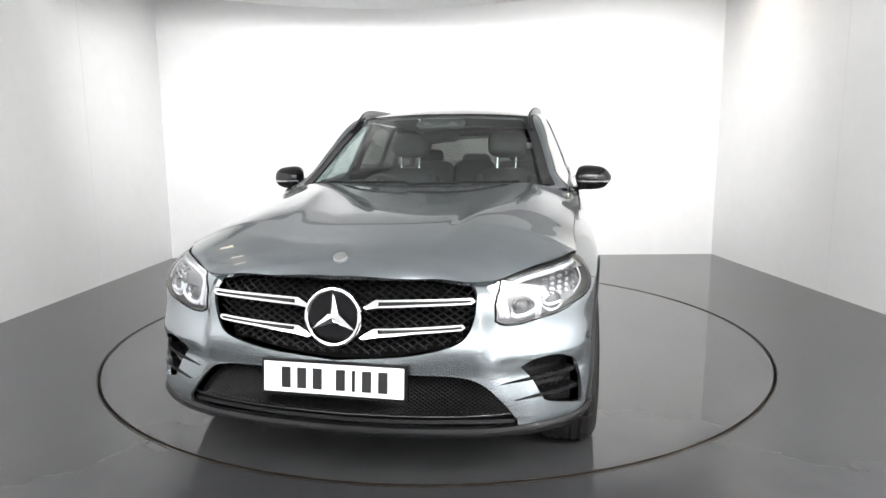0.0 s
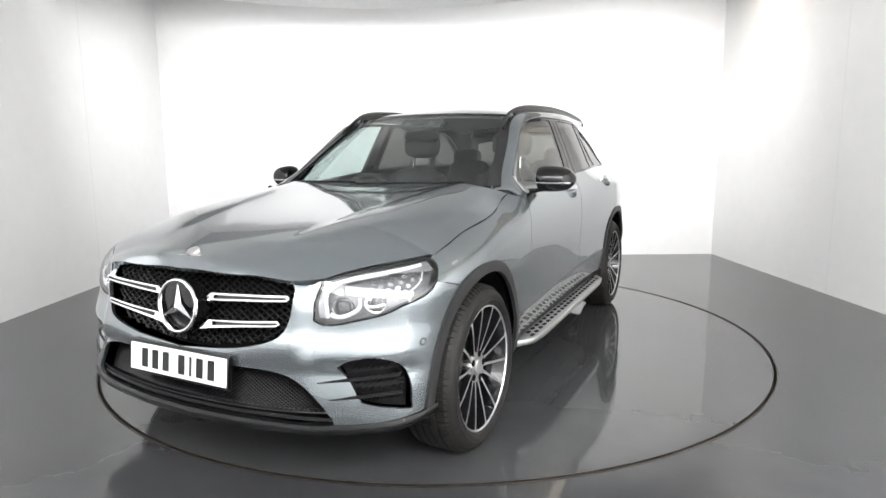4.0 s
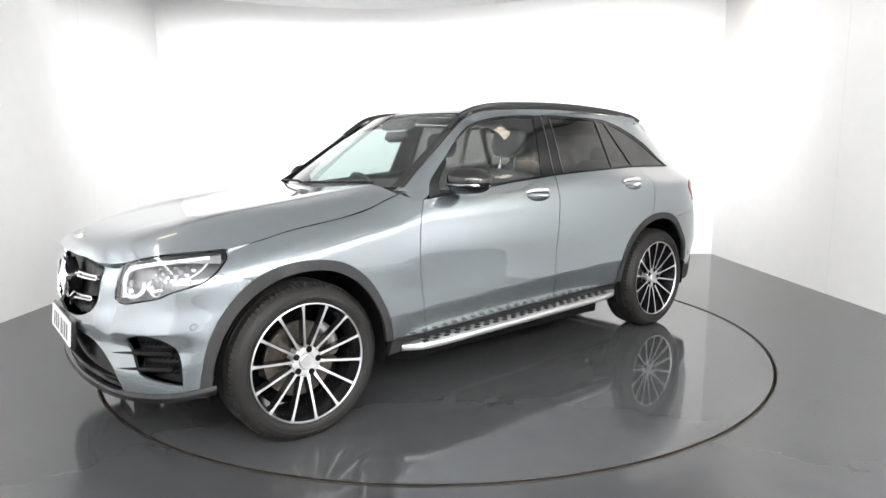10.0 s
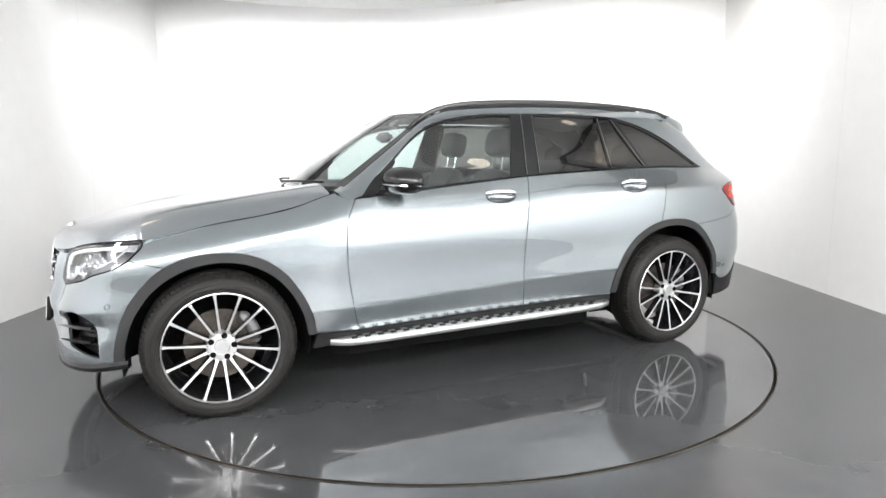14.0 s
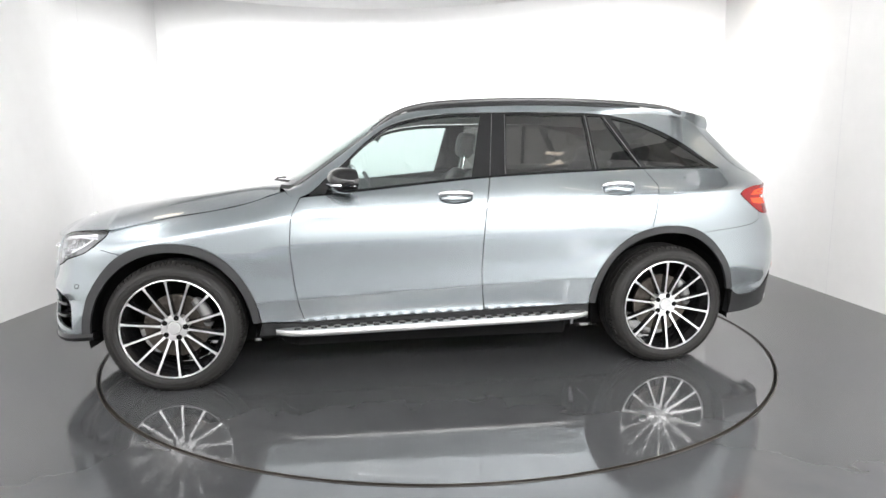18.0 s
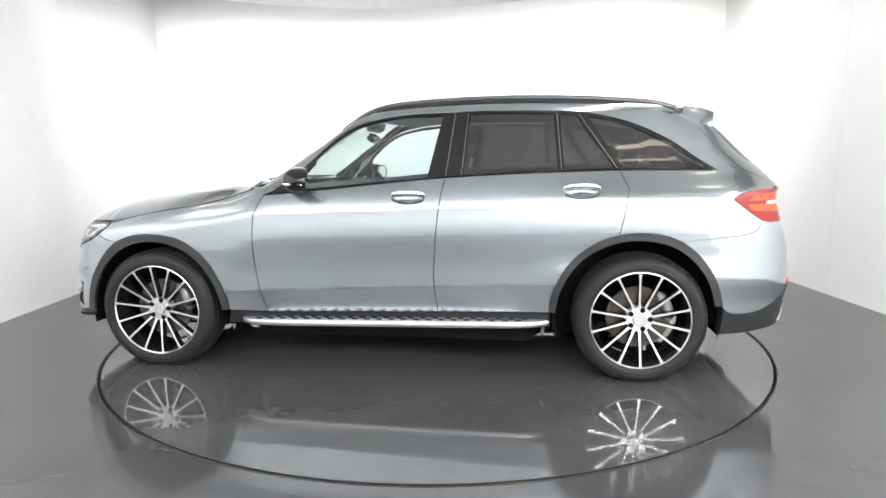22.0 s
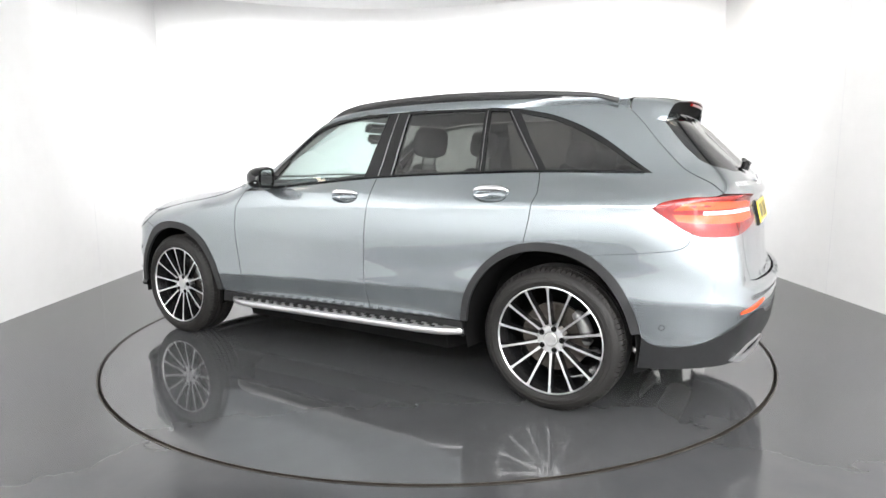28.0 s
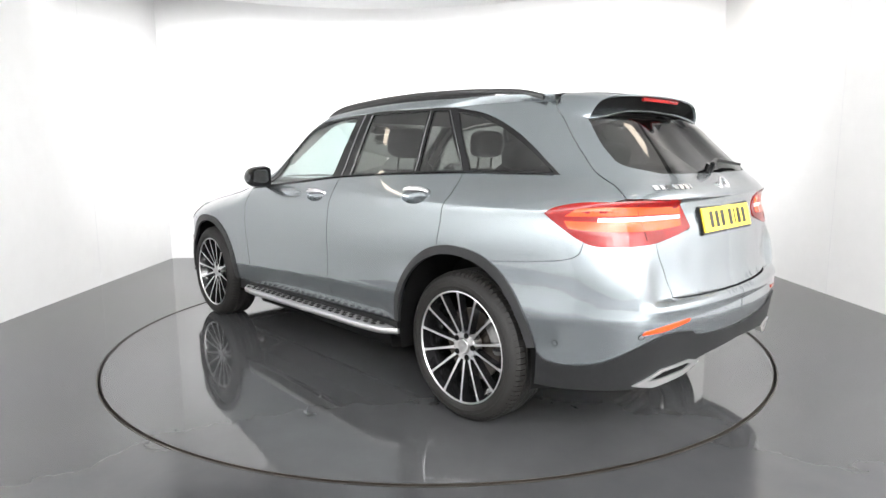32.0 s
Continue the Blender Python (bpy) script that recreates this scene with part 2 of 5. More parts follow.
def inset(poly, d):
    """The outline moved inwards by d."""
    a = 0.5 * np.sum(poly[:, 0] * np.roll(poly[:, 1], -1) - poly[:, 1] * np.roll(poly[:, 0], -1))
    e = np.roll(poly, -1, 0) - poly
    e /= np.linalg.norm(e, axis=1)[:, None] + 1e-12
    nrm = np.stack([-e[:, 1], e[:, 0]], 1) * np.sign(a)
    m = nrm + np.roll(nrm, 1, 0)
    m /= np.maximum(0.35, np.sum(m * m, 1) / 2)[:, None]
    return poly + m * d


def fill(poly, step, holes=()):
    """Fine triangles inside an outline: points and faces in the plane."""
    poly = resample(poly, step)
    rims = [poly] + [resample(h, step) for h in holes]
    lo, hi = poly.min(0), poly.max(0)
    gx, gy = np.meshgrid(np.arange(lo[0] + step / 2, hi[0], step), np.arange(lo[1] + step / 2, hi[1], step))
    g = np.stack([gx.ravel(), gy.ravel()], 1)
    ok = inside(g, poly)
    for h in rims[1:]:
        ok &= ~inside(g, h)
    g = g[ok]
    for r in rims:
        if len(g):
            g = g[np.min(np.sum((g[:, None, :] - r[None]) ** 2, -1), 1) > (0.45 * step) ** 2]
    pts, edges = [], []
    for r in rims:
        o = len(pts)
        pts += [Vector(q) for q in r]
        edges += [(o + k, o + (k + 1) % len(r)) for k in range(len(r))]
    pts += [Vector(q) for q in g]
    v, _, f, *_ = delaunay_2d_cdt(pts, edges, [], 0, 1e-6)
    v = np.array([tuple(q) for q in v])
    c = np.array([v[list(t)].mean(0) for t in f])
    keep = inside(c, poly)
    for h in rims[1:]:
        keep &= ~inside(c, h)
    return v, [tuple(t) for t, k in zip(f, keep) if k]


def panel(name, poly, fmap, material, parent, label="", step=0.03, thick=0.014, gap=0.0026, holes=(), side=1, lift=0.0):
    """A curved sheet with turned-in edges: the outline poly in the plane, laid on the surface fmap(u, v). side -1 mirrors it in y."""
    if gap:
        poly = inset(np.asarray(poly), gap)
        holes = [inset(np.asarray(h), -gap) for h in holes]
    v, f = fill(poly, step, holes)
    e = 1e-3
    P = fmap(v[:, 0], v[:, 1])
    N = np.cross(fmap(v[:, 0] + e, v[:, 1]) - fmap(v[:, 0] - e, v[:, 1]), fmap(v[:, 0], v[:, 1] + e) - fmap(v[:, 0], v[:, 1] - e))
    N /= np.linalg.norm(N, axis=1)[:, None] + 1e-12
    mid = np.array([1.4, 0, 0.7])
    if np.sum(N * (P - mid)) < 0:
        N = -N
    P = P + N * lift
    t0 = f[len(f) // 2]
    if np.dot(np.cross(P[t0[1]] - P[t0[0]], P[t0[2]] - P[t0[0]]), N[t0[0]]) < 0:
        f = [t[::-1] for t in f]
    count = {}
    for t in f:
        for k in range(3):
            a, b = t[k], t[(k + 1) % 3]
            count[(min(a, b), max(a, b))] = count.get((min(a, b), max(a, b)), []) + [(a, b)]
    verts, norms, faces = list(P), list(N), list(f)
    top, low = {}, {}
    for es in count.values():
        if len(es) == 1:
            a, b = es[0]
            out = np.cross(P[b] - P[a], N[a])
            out /= np.linalg.norm(out) + 1e-12
            for k in (a, b):
                if k not in top:
                    top[k] = len(verts)
                    verts.append(P[k])
                    norms.append(out)
                    low[k] = len(verts)
                    verts.append(P[k] - N[k] * thick)
                    norms.append(out)
            faces.append((top[b], top[a], low[a], low[b]))
    verts, norms = np.array(verts), np.array(norms)
    if side < 0:
        verts = verts * [1, -1, 1]
        norms = norms * [1, -1, 1]
        faces = [t[::-1] for t in faces]
    return mesh_part(name, verts, faces, material, parent, label, norms)


def loft(name, rows, material, parent, label="", side=1, closed=False, caps=False):
    """A sheet through rows of points, all of one length."""
    n = len(rows[0])
    verts = [p for r in rows for p in r]
    faces = []
    for i in range(len(rows) - 1):
        for k in range(n if closed else n - 1):
            faces.append((i * n + k, i * n + (k + 1) % n, (i + 1) * n + (k + 1) % n, (i + 1) * n + k))
    if caps:
        faces += [tuple(range(n))[::-1], tuple((len(rows) - 1) * n + k for k in range(n))]
    bm = bmesh.new()
    vs = [bm.verts.new((p[0], p[1] * side, p[2])) for p in verts]
    for f in faces:
        bm.faces.new([vs[k] for k in f])
    return part(name, bm, material, parent, label, smooth=True)


# ---- the studio ----
def slab(name, poly, z0, z1, material, label="", holes=()):
    """A flat slab with an upright edge, from an outline in plan."""
    v, f = fill(np.array(poly, float), 3.0, [np.array(h) for h in holes])
    n = len(v)
    verts = [(p[0], p[1], z1) for p in v] + [(p[0], p[1], z0) for p in v]
    faces, count = [], {}
    for t in f:
        a, b, c = (v[k] for k in t)
        if (b[0] - a[0]) * (c[1] - a[1]) - (b[1] - a[1]) * (c[0] - a[0]) < 0:
            t = t[::-1]
        faces += [t, tuple(k + n for k in t[::-1])]
        for k in range(3):
            e = (t[k], t[(k + 1) % 3])
            count.setdefault((min(e), max(e)), []).append(e)
    for es in count.values():
        if len(es) == 1:
            a, b = es[0]
            faces.append((b, a, a + n, b + n))
    return tagged(mesh_part(name, verts, faces, material, smooth=False), label, kind="structure")


def ring(r, n=180, c=(0, 0)):
    return [(c[0] + r * math.cos(k * 2 * math.pi / n), c[1] + r * math.sin(k * 2 * math.pi / n)) for k in range(n)]


def rect(x0, y0, x1, y1):
    return [(x0, y0), (x1, y0), (x1, y1), (x0, y1)]


slab("floor", rect(LEFT - 0.2, FRONT - 0.2, RIGHT + 0.2, BACK + 0.2), -0.1, 0.0, FLOOR, "glossy dark grey resin studio floor", [ring(TABLE_R + 0.004)])
slab("floor_pit", ring(TABLE_R + 0.1), -0.25, -0.2, RIMGAP, "dark pit under the turntable")
tagged(slab("turntable_edge", ring(TABLE_R + 0.004), -0.1, 0.0015, RIMEDGE, "worn steel edge ring round the turntable", [ring(TABLE_R - 0.004)]), category="edge ring")
slab("wall_left", rect(LEFT - 0.15, FRONT, LEFT, BACK), 0, CEIL, WALL, "plain white painted studio side wall")
slab("wall_right", rect(RIGHT, FRONT, RIGHT + 0.15, BACK), 0, CEIL, WALL, "plain white painted studio side wall")
slab("wall_back", rect(LEFT - 0.15, BACK, RIGHT + 0.15, BACK + 0.15), 0, CEIL, WALL, "brightly lit plain white studio back wall")
slab("wall_front", rect(LEFT - 0.15, FRONT - 0.15, RIGHT + 0.15, FRONT), 0, CEIL, WALL, "plain white wall behind the camera")
slab("ceiling", rect(LEFT - 0.15, FRONT - 0.15, RIGHT + 0.15, BACK + 0.15), CEIL, CEIL + 0.1, CEILM, "grey painted studio ceiling")
for x, y in ((LEFT, 1.66), (RIGHT, 0.98)):
    tagged(slab("wall_joint", rect(x - 0.0015, y - 0.002, x + 0.0015, y + 0.002), 0.0, CEIL, JOINT, "thin filled joint between wall boards"), category="joint")
slab("canopy", ring(3.38, 120, (-0.55, -1.22)), 2.8, 2.84, CANOPY, "round pale grey dropped ceiling canopy over the turntable")

turntable = slab("turntable", ring(TABLE_R - 0.022), -0.08, 0.0, TABLE, "glossy dark grey round car turntable set in the floor")
turntable["kind"] = ""
del turntable["kind"]
table_rim = slab("rim", ring(TABLE_R - 0.0175), -0.06, 0.0012, RIMEDGE, "worn steel rim", [ring(TABLE_R - 0.0215)])
del table_rim["kind"]
table_rim.parent = turntable
tagged(turntable, category="turntable")

# ---- the car: x forward from the rear axle, y to its left, z up; it turns about (AX, AY) ----
AX, AY = 1.273, -0.114
car = tagged(new("car"), "grey metallic five-door estate car with black trim, standing on the turntable", "car")
car.rotation_mode = "QUATERNION"


def on_car(ob):
    ob.location = (-AX, -AY, 0)
    return ob


# plan of the body at its widest, from the nose round the left side to the tail
PLAN = curve([(3.675, 0), (3.662, 0.25), (3.622, 0.5), (3.575, 0.66), (3.49, 0.80), (3.39, 0.88), (3.22, 0.918), (2.88, 0.945), (2.4, 0.932),
              (1.7, 0.918), (1.0, 0.922), (0.5, 0.936), (0, 0.947), (-0.35, 0.925), (-0.555, 0.888), (-0.728, 0.816), (-0.842, 0.702),
              (-0.902, 0.5), (-0.934, 0.25), (-0.942, 0)], 40)
PLAN = np.array(PLAN)
SG = np.concatenate([[0], np.cumsum(np.linalg.norm(np.diff(PLAN, axis=0), axis=1))])
side_rows = [(0.2, 0.07), (0.36, 0.043), (0.46, 0.0205), (0.505, 0.0095), (0.52, 0.0062), (0.56, 0.0074), (0.61, 0.0080), (0.66, 0.0076), (0.72, 0.0054), (0.78, 0.0015), (0.83, 0.0), (0.88, 0.0022), (0.925, 0.0068),
                 (0.952, 0.0082), (0.963, 0.0080), (1.0, 0.0175), (1.06, 0.040), (1.12, 0.073), (1.17, 0.108), (1.25, 0.136), (1.35, 0.180), (1.45, 0.224), (1.53, 0.266), (1.62, 0.40)]
side_crisp, side_mid, side_round = soft(side_rows, 0.006), soft(side_rows, 0.022), soft(side_rows, 0.028)


def side_low(z):
    k = ease(0.985, 1.05, z)
    c = np.minimum(1, np.exp(-((z - 0.515) / 0.03) ** 2) + np.exp(-((z - 0.964) / 0.022) ** 2))
    return (side_crisp(z) * c + side_mid(z) * (1 - c)) * (1 - k) + side_round(z) * k


nose = spl([(0.15, 0.06), (0.28, 0.02), (0.42, 0.0), (0.53, 0.008), (0.60, 0.035), (0.67, 0.062), (0.76, 0.075), (0.84, 0.088), (0.90, 0.13), (1.0, 0.3)])
tail = spl([(0.2, 0.08), (0.32, 0.03), (0.48, 0.004), (0.55, 0.002), (0.60, 0.006), (0.66, 0.020), (0.74, 0.040), (0.82, 0.058), (0.95, 0.092), (1.02, 0.113), (1.06, 0.110), (1.085, 0.090), (1.13, 0.122),
            (1.17, 0.175), (1.30, 0.312), (1.46, 0.468), (1.55, 0.563)])


def wrap(s, z):
    """The body's skin at plan length s and height z."""
    s, z = np.asarray(s, float), np.asarray(z, float)
    cx, cy = np.interp(s, SG, PLAN[:, 0]), np.interp(s, SG, PLAN[:, 1])
    mid = ease(0.3, 0.7, cx) * (1 - ease(2.2, 2.6, cx))
    d = side_low(z + 0.040 * (cx - 1.4) * (1 - ease(0.60, 0.80, z)) + 0.036 * (cx - 1.6) * ease(0.68, 0.86, z))
    low = 1 - ease(0.60, 0.76, z)
    d = d * (1 - low * (1 - mid) * 0.75)
    zb = 0.91 - 0.151 * (cx - 2.287)
    fen = 0.17 * (np.maximum(0, z - zb) / 0.17) ** 2
    w = ease(2.1, 2.45, cx)
    d = d * (1 - w) + w * (low * d + (1 - low) * np.minimum(fen, 0.6))
    d = d + 0.11 * ease(1.04, 1.20, z) * ease(0.85, -0.25, cx) + 0.055 * ease(1.05, 1.15, z) * ease(1.2, 2.1, cx) * (1 - w)
    y = cy * (1 - d / 0.935)
    x = np.where(cx > 2.6, 2.6 + (cx - 2.6) * (1 - nose(z) / 1.075), cx)
    x = np.where(cx < 0.5, 0.5 + (cx - 0.5) * (1 - tail(z) / 1.435), x)
    ledge = 0.032 * ease(0.662, 0.680, z) * (1 - ease(0.72, 0.98, z)) - 0.014 * ease(0.60, 0.65, z) * (1 - ease(0.656, 0.672, z))
    x = x + ledge * (1 - ease(0.58, 0.74, cy)) * (cx < 0)
    x = x - 0.024 * ease(0.60, 0.76, z) * (1 - ease(0.78, 0.96, z)) * ease(0.52, 0.74, cy) * ease(-0.45, -0.75, cx)
    x = x - 0.034 * ease(1.08, 1.2, z) * (1 - ease(1.42, 1.52, z)) * ease(0.15, 0.45, cy) * (1 - ease(0.78, 0.93, cy)) * (cx < 0.3)
    tuck = 0.014 * ease(0.62, 0.45, z) * ease(-0.22, -0.5, cx)
    x, y = x + tuck * ease(-0.55, -0.70, cx), y - tuck
    x = x + 0.040 * (0.45 + 0.55 * ease(0.05, 0.46, cy)) * (1 - ease(0.50, 0.575, cy)) * ease(0.50, 0.62, z) * (1 - ease(0.88, 0.96, z)) * (cx > 3.2)
    scoop = 0.024 * ease(0.50, 0.63, cy) * (1 - ease(0.86, 0.915, cy)) * (cx > 2.95) * ease(0.585, 0.505, z) * np.clip((z - 0.345) / 0.15, 0, 1)
    x, y = x - scoop, y - 0.35 * scoop
    return np.stack([x, y, z + 0 * s], -1)


def sx(x, z):
    """Skin coordinates of the side's point at x and height z."""
    p = wrap(SG, np.full_like(SG, z))
    return (float(np.interp(-x, -p[:, 0], SG)), z)


def fy(y, z):
    """Skin coordinates of the nose's point at y and height z."""
    k = SG < np.interp(-3.15, -PLAN[:, 0], SG)
    p = wrap(SG[k], np.full(k.sum(), z))
    return (float(np.interp(y, p[:, 1], SG[k])), z)


def ry(y, z):
    """Skin coordinates of the tail's point at y and height z."""
    k = SG > np.interp(0.5, -PLAN[:, 0], SG)
    p = wrap(SG[k][::-1], np.full(k.sum(), z))
    return (float(np.interp(y, p[:, 1], SG[k][::-1])), z)


def S(*pts):
    return [sx(*p) for p in pts]


def arch(c, r, a0, a1, n=12):
    """A wheel arch seen from the side: radius r over the angle, from a0 to a1 degrees."""
    return [(c[0] + r(a) * math.cos(radians(a)), c[1] + r(a) * math.sin(radians(a))) for a in np.linspace(a0, a1, n)]


HUB_F, HUB_R = (2.873, 0.365), (0.0, 0.365)
f_out = spl([(-20, 0.475), (-6, 0.468), (9, 0.456), (20, 0.453), (40, 0.454), (60, 0.463), (90, 0.457), (120, 0.466), (150, 0.457), (185, 0.472)])
f_in = spl([(-20, 0.430), (-6, 0.424), (9, 0.413), (20, 0.409), (40, 0.406), (60, 0.408), (90, 0.412), (120, 0.418), (150, 0.415), (185, 0.43)])
r_out = spl([(-10, 0.512), (10, 0.508), (40, 0.506), (70, 0.500), (90, 0.490), (110, 0.486), (130, 0.466), (150, 0.448), (170, 0.440), (200, 0.45)])
r_in = spl([(-10, 0.472), (10, 0.470), (40, 0.470), (70, 0.458), (90, 0.448), (110, 0.440), (130, 0.424), (150, 0.406), (170, 0.400), (200, 0.41)])
DOOR_F = [(2.168, 0.353), (2.193, 0.444), (2.214, 0.56), (2.230, 0.70), (2.232, 0.79), (2.229, 0.86), (2.218, 0.951), (2.172, 1.047)]
DOOR_B = [(1.138, 0.375), (1.154, 0.514), (1.157, 0.647), (1.140, 0.877), (1.120, 1.038), (1.098, 1.149)]
DOOR_R = [(0.142, 0.824), (0.110, 0.965), (0.088, 1.078), (0.098, 1.126), (0.122, 1.190)]
BELT = [(2.172, 1.052), (1.84, 1.082), (1.515, 1.114), (1.098, 1.151), (0.538, 1.178), (0.122, 1.190), (-0.415, 1.187)]
DLO_TOP = [(2.12, 1.075), (2.03, 1.155), (1.921, 1.249), (1.818, 1.347), (1.682, 1.444), (1.516, 1.496), (1.317, 1.522), (1.052, 1.530), (0.853, 1.533), (0.521, 1.529),
           (0.328, 1.523), (0.085, 1.470), (-0.155, 1.362), (-0.415, 1.187)]
belt = spl(BELT)
dlo_top = spl(DLO_TOP)


TAIL_OUT = [ry(0.713, 0.905), sx(-0.66, 0.908), sx(-0.582, 0.944), sx(-0.508, 0.995), sx(-0.458, 1.034)]
TAIL_TOP = [sx(-0.458, 1.034), sx(-0.50, 1.060), sx(-0.593, 1.079), sx(-0.698, 1.082), ry(0.629, 1.086), ry(0.424, 1.077)]
TAIL_LOW = [ry(0.352, 0.963), ry(0.415, 0.944), ry(0.59, 0.911), ry(0.713, 0.905)]
TAIL = loop(TAIL_OUT, TAIL_TOP, [ry(0.424, 1.077), ry(0.375, 1.02), ry(0.352, 0.963)], TAIL_LOW)
QUARTER_LINE = [sx(-0.622, 0.922), sx(-0.606, 0.872), sx(-0.548, 0.846), sx(-0.41, 0.829), sx(-0.205, 0.808)]
LID = [ry(0.59, 0.911), ry(0.574, 0.85), ry(0.544, 0.792), ry(0.510, 0.70), ry(0.485, 0.676), ry(0.237, 0.670), ry(0, 0.668)]
BLACK = [sx(-0.434, 0.441), sx(-0.47, 0.412), sx(-0.55, 0.402), sx(-0.66, 0.418), ry(0.775, 0.450), ry(0.708, 0.506), ry(0.606, 0.545), ry(0.459, 0.540), ry(0.387, 0.512), ry(0.184, 0.495), ry(0, 0.490)]
LID_SIDE = [(-0.263, 1.50), (-0.317, 1.446), (-0.422, 1.328), (-0.518, 1.231), (-0.578, 1.186), (-0.670, 1.140), (-0.728, 1.093)]


def both(build):
    for sd in (1, -1):
        build(sd)


def body(name, poly, material, label="", fmap=wrap, **k):
    return on_car(panel(name, poly, fmap, material, car, label, **k))


HANDLES = ((1.305, 1.046), (0.338, 1.080))


def cup_hole(x, z):
    """The opening of a handle cup in a door skin."""
    return np.array([sx(x + 0.094 * math.cos(a), z - 0.008 + 0.034 * math.sin(a)) for a in np.linspace(0, 2 * math.pi, 33)[:-1]])


def side_panels(sd):
    wing = loop(S(*DOOR_F), S((2.172, 1.047), (2.17, 1.105)), S((2.17, 1.105), (2.287, 1.076), (2.45, 1.023), (2.6, 0.991), (2.87, 0.949), (3.05, 0.911), (3.185, 0.886)),
                S((3.185, 0.886), (3.180, 0.875)), S((3.180, 0.875), (3.190, 0.855), (3.212, 0.834), (3.243, 0.806)), S((3.243, 0.806), (3.105, 0.767)),
                S(*arch(HUB_F, f_out, 60, 180)), S((2.40, 0.365), (2.168, 0.353)))
    body("front_wing", wing, PAINT, side=sd, gap=0.0018, step=0.016)
    fd = loop(S(*DOOR_F), S(*[(x, float(belt(x))) for x in (2.172, 1.84, 1.515, 1.098)]), S(*DOOR_B[::-1]), S((1.138, 0.375), (2.168, 0.353)))
    front = body("front_door", fd, PAINT, side=sd, step=0.016, holes=[cup_hole(*HANDLES[0])])
    arch_b = [p for p in arch(HUB_R, r_out, 8, 72, 8)]
    rd = loop(S(*DOOR_B), S(*[(x, float(belt(x))) for x in (1.098, 0.8, 0.538, 0.122)]), S(*DOOR_R[::-1]), S(*arch_b[::-1]), S(arch_b[0], (0.497, 0.392)), S((0.497, 0.392), (1.138, 0.375)))
    rear = body("rear_door", rd, PAINT, side=sd, step=0.016, holes=[cup_hole(*HANDLES[1])])
    q = loop(S(*DOOR_R), S((0.122, 1.19), (-0.1, 1.193), (-0.415, 1.187)), S((-0.415, 1.187), (-0.155, 1.362), (0.085, 1.470), (0.328, 1.523)),
             S((0.328, 1.523), (0.31, 1.532)), S((0.31, 1.532), (0.15, 1.534), (0.0, 1.533), (-0.15, 1.528), (-0.258, 1.518)), S((-0.258, 1.518), (-0.263, 1.50)), S(*LID_SIDE),
             S((-0.727, 1.093), (-0.70, 1.085)), TAIL_TOP[3::-1], TAIL_OUT[:1:-1], QUARTER_LINE, S(*arch(HUB_R, r_out, 115, 72, 6)))
    body("rear_quarter_panel", q, PAINT, side=sd, gap=0.0016, step=0.018)
    body("quarter_lining", q, CABIN, "dark boot side lining", side=sd, lift=-0.04, gap=0.004, thick=0.002, step=0.08)
    for hub, o, i, a0, a1 in ((HUB_F, f_out, f_in, -8, 180), (HUB_R, r_out, r_in, 4, 168)):
        body("wheel_arch_trim", loop(S(*arch(hub, o, a0, a1)), S(arch(hub, o, a1, a1, 1)[0], arch(hub, i, a1, a1, 1)[0]),
                                     S(*arch(hub, i, a1, a0)), S(arch(hub, i, a0, a0, 1)[0], arch(hub, o, a0, a0, 1)[0])),
             ARCH, "dark grey plastic wheel arch trim", side=sd, lift=0.007, thick=0.018, gap=0, step=0.025)
    sill = loop(S((2.40, 0.36), (2.168, 0.35), (1.138, 0.371), (0.50, 0.388)), S((0.50, 0.388), (0.50, 0.30)), S((0.50, 0.30), (2.42, 0.28)), S((2.42, 0.28), (2.40, 0.36)))
    body("sill", sill, PLASTIC, "black plastic sill", side=sd, thick=0.03, lift=-0.004)
    # glasshouse: gloss black surround with panes
    fr = loop(S(*DLO_TOP), S(*[(x, float(belt(x))) for x in (-0.415, 0.122, 0.538, 1.098, 1.515, 1.84, 2.12)]))

    def lower(a, b, up=0.012):
        return [(x, float(belt(x)) + up) for x in np.linspace(a, b, 6)]

    def upper(a, b, dn=0.016):
        return [(x, float(dlo_top(x)) - dn) for x in np.linspace(a, b, 8)]
    p1 = loop(S(*lower(1.205, 2.03)), S((2.03, 1.085), (1.895, 1.235)), S(*upper(1.895, 1.125)), S((1.125, 1.512), (1.205, 1.152)))
    p2 = loop(S(*lower(0.460, 0.995)), S((0.995, 1.168), (0.965, 1.512)), S(*upper(0.965, 0.485)), S((0.485, 1.508), (0.460, 1.185)))
    p3 = loop(S(*lower(0.145, 0.425)), S((0.425, 1.19), (0.450, 1.508)), S(*upper(0.450, 0.355)), S((0.355, 1.508), (0.145, 1.205)))
    p4 = loop(S(*lower(-0.375, 0.095)), S((0.095, 1.205), (0.285, 1.498)), S((0.285, 1.498), (0.085, 1.449), (-0.14, 1.344), (-0.375, 1.2)))
    body("window_frame", fr, GLOSS_BLACK, "gloss black window surround and pillars", side=sd, holes=[p1, p2, p3, p4], lift=-0.004, gap=0.001, thick=0.02)
    for nm, p, g in (("front_window", p1, GLASS), ("rear_window", p2, TINT), ("fixed_window", p3, TINT), ("quarter_window", p4, TINT)):
        w = body(nm, p, g, "clear side glass" if g is GLASS else "dark tinted privacy glass", side=sd, lift=-0.008, gap=-0.003, thick=0.004, step=0.04)
        w.visible_shadow = False
    return front, rear


both(side_panels)


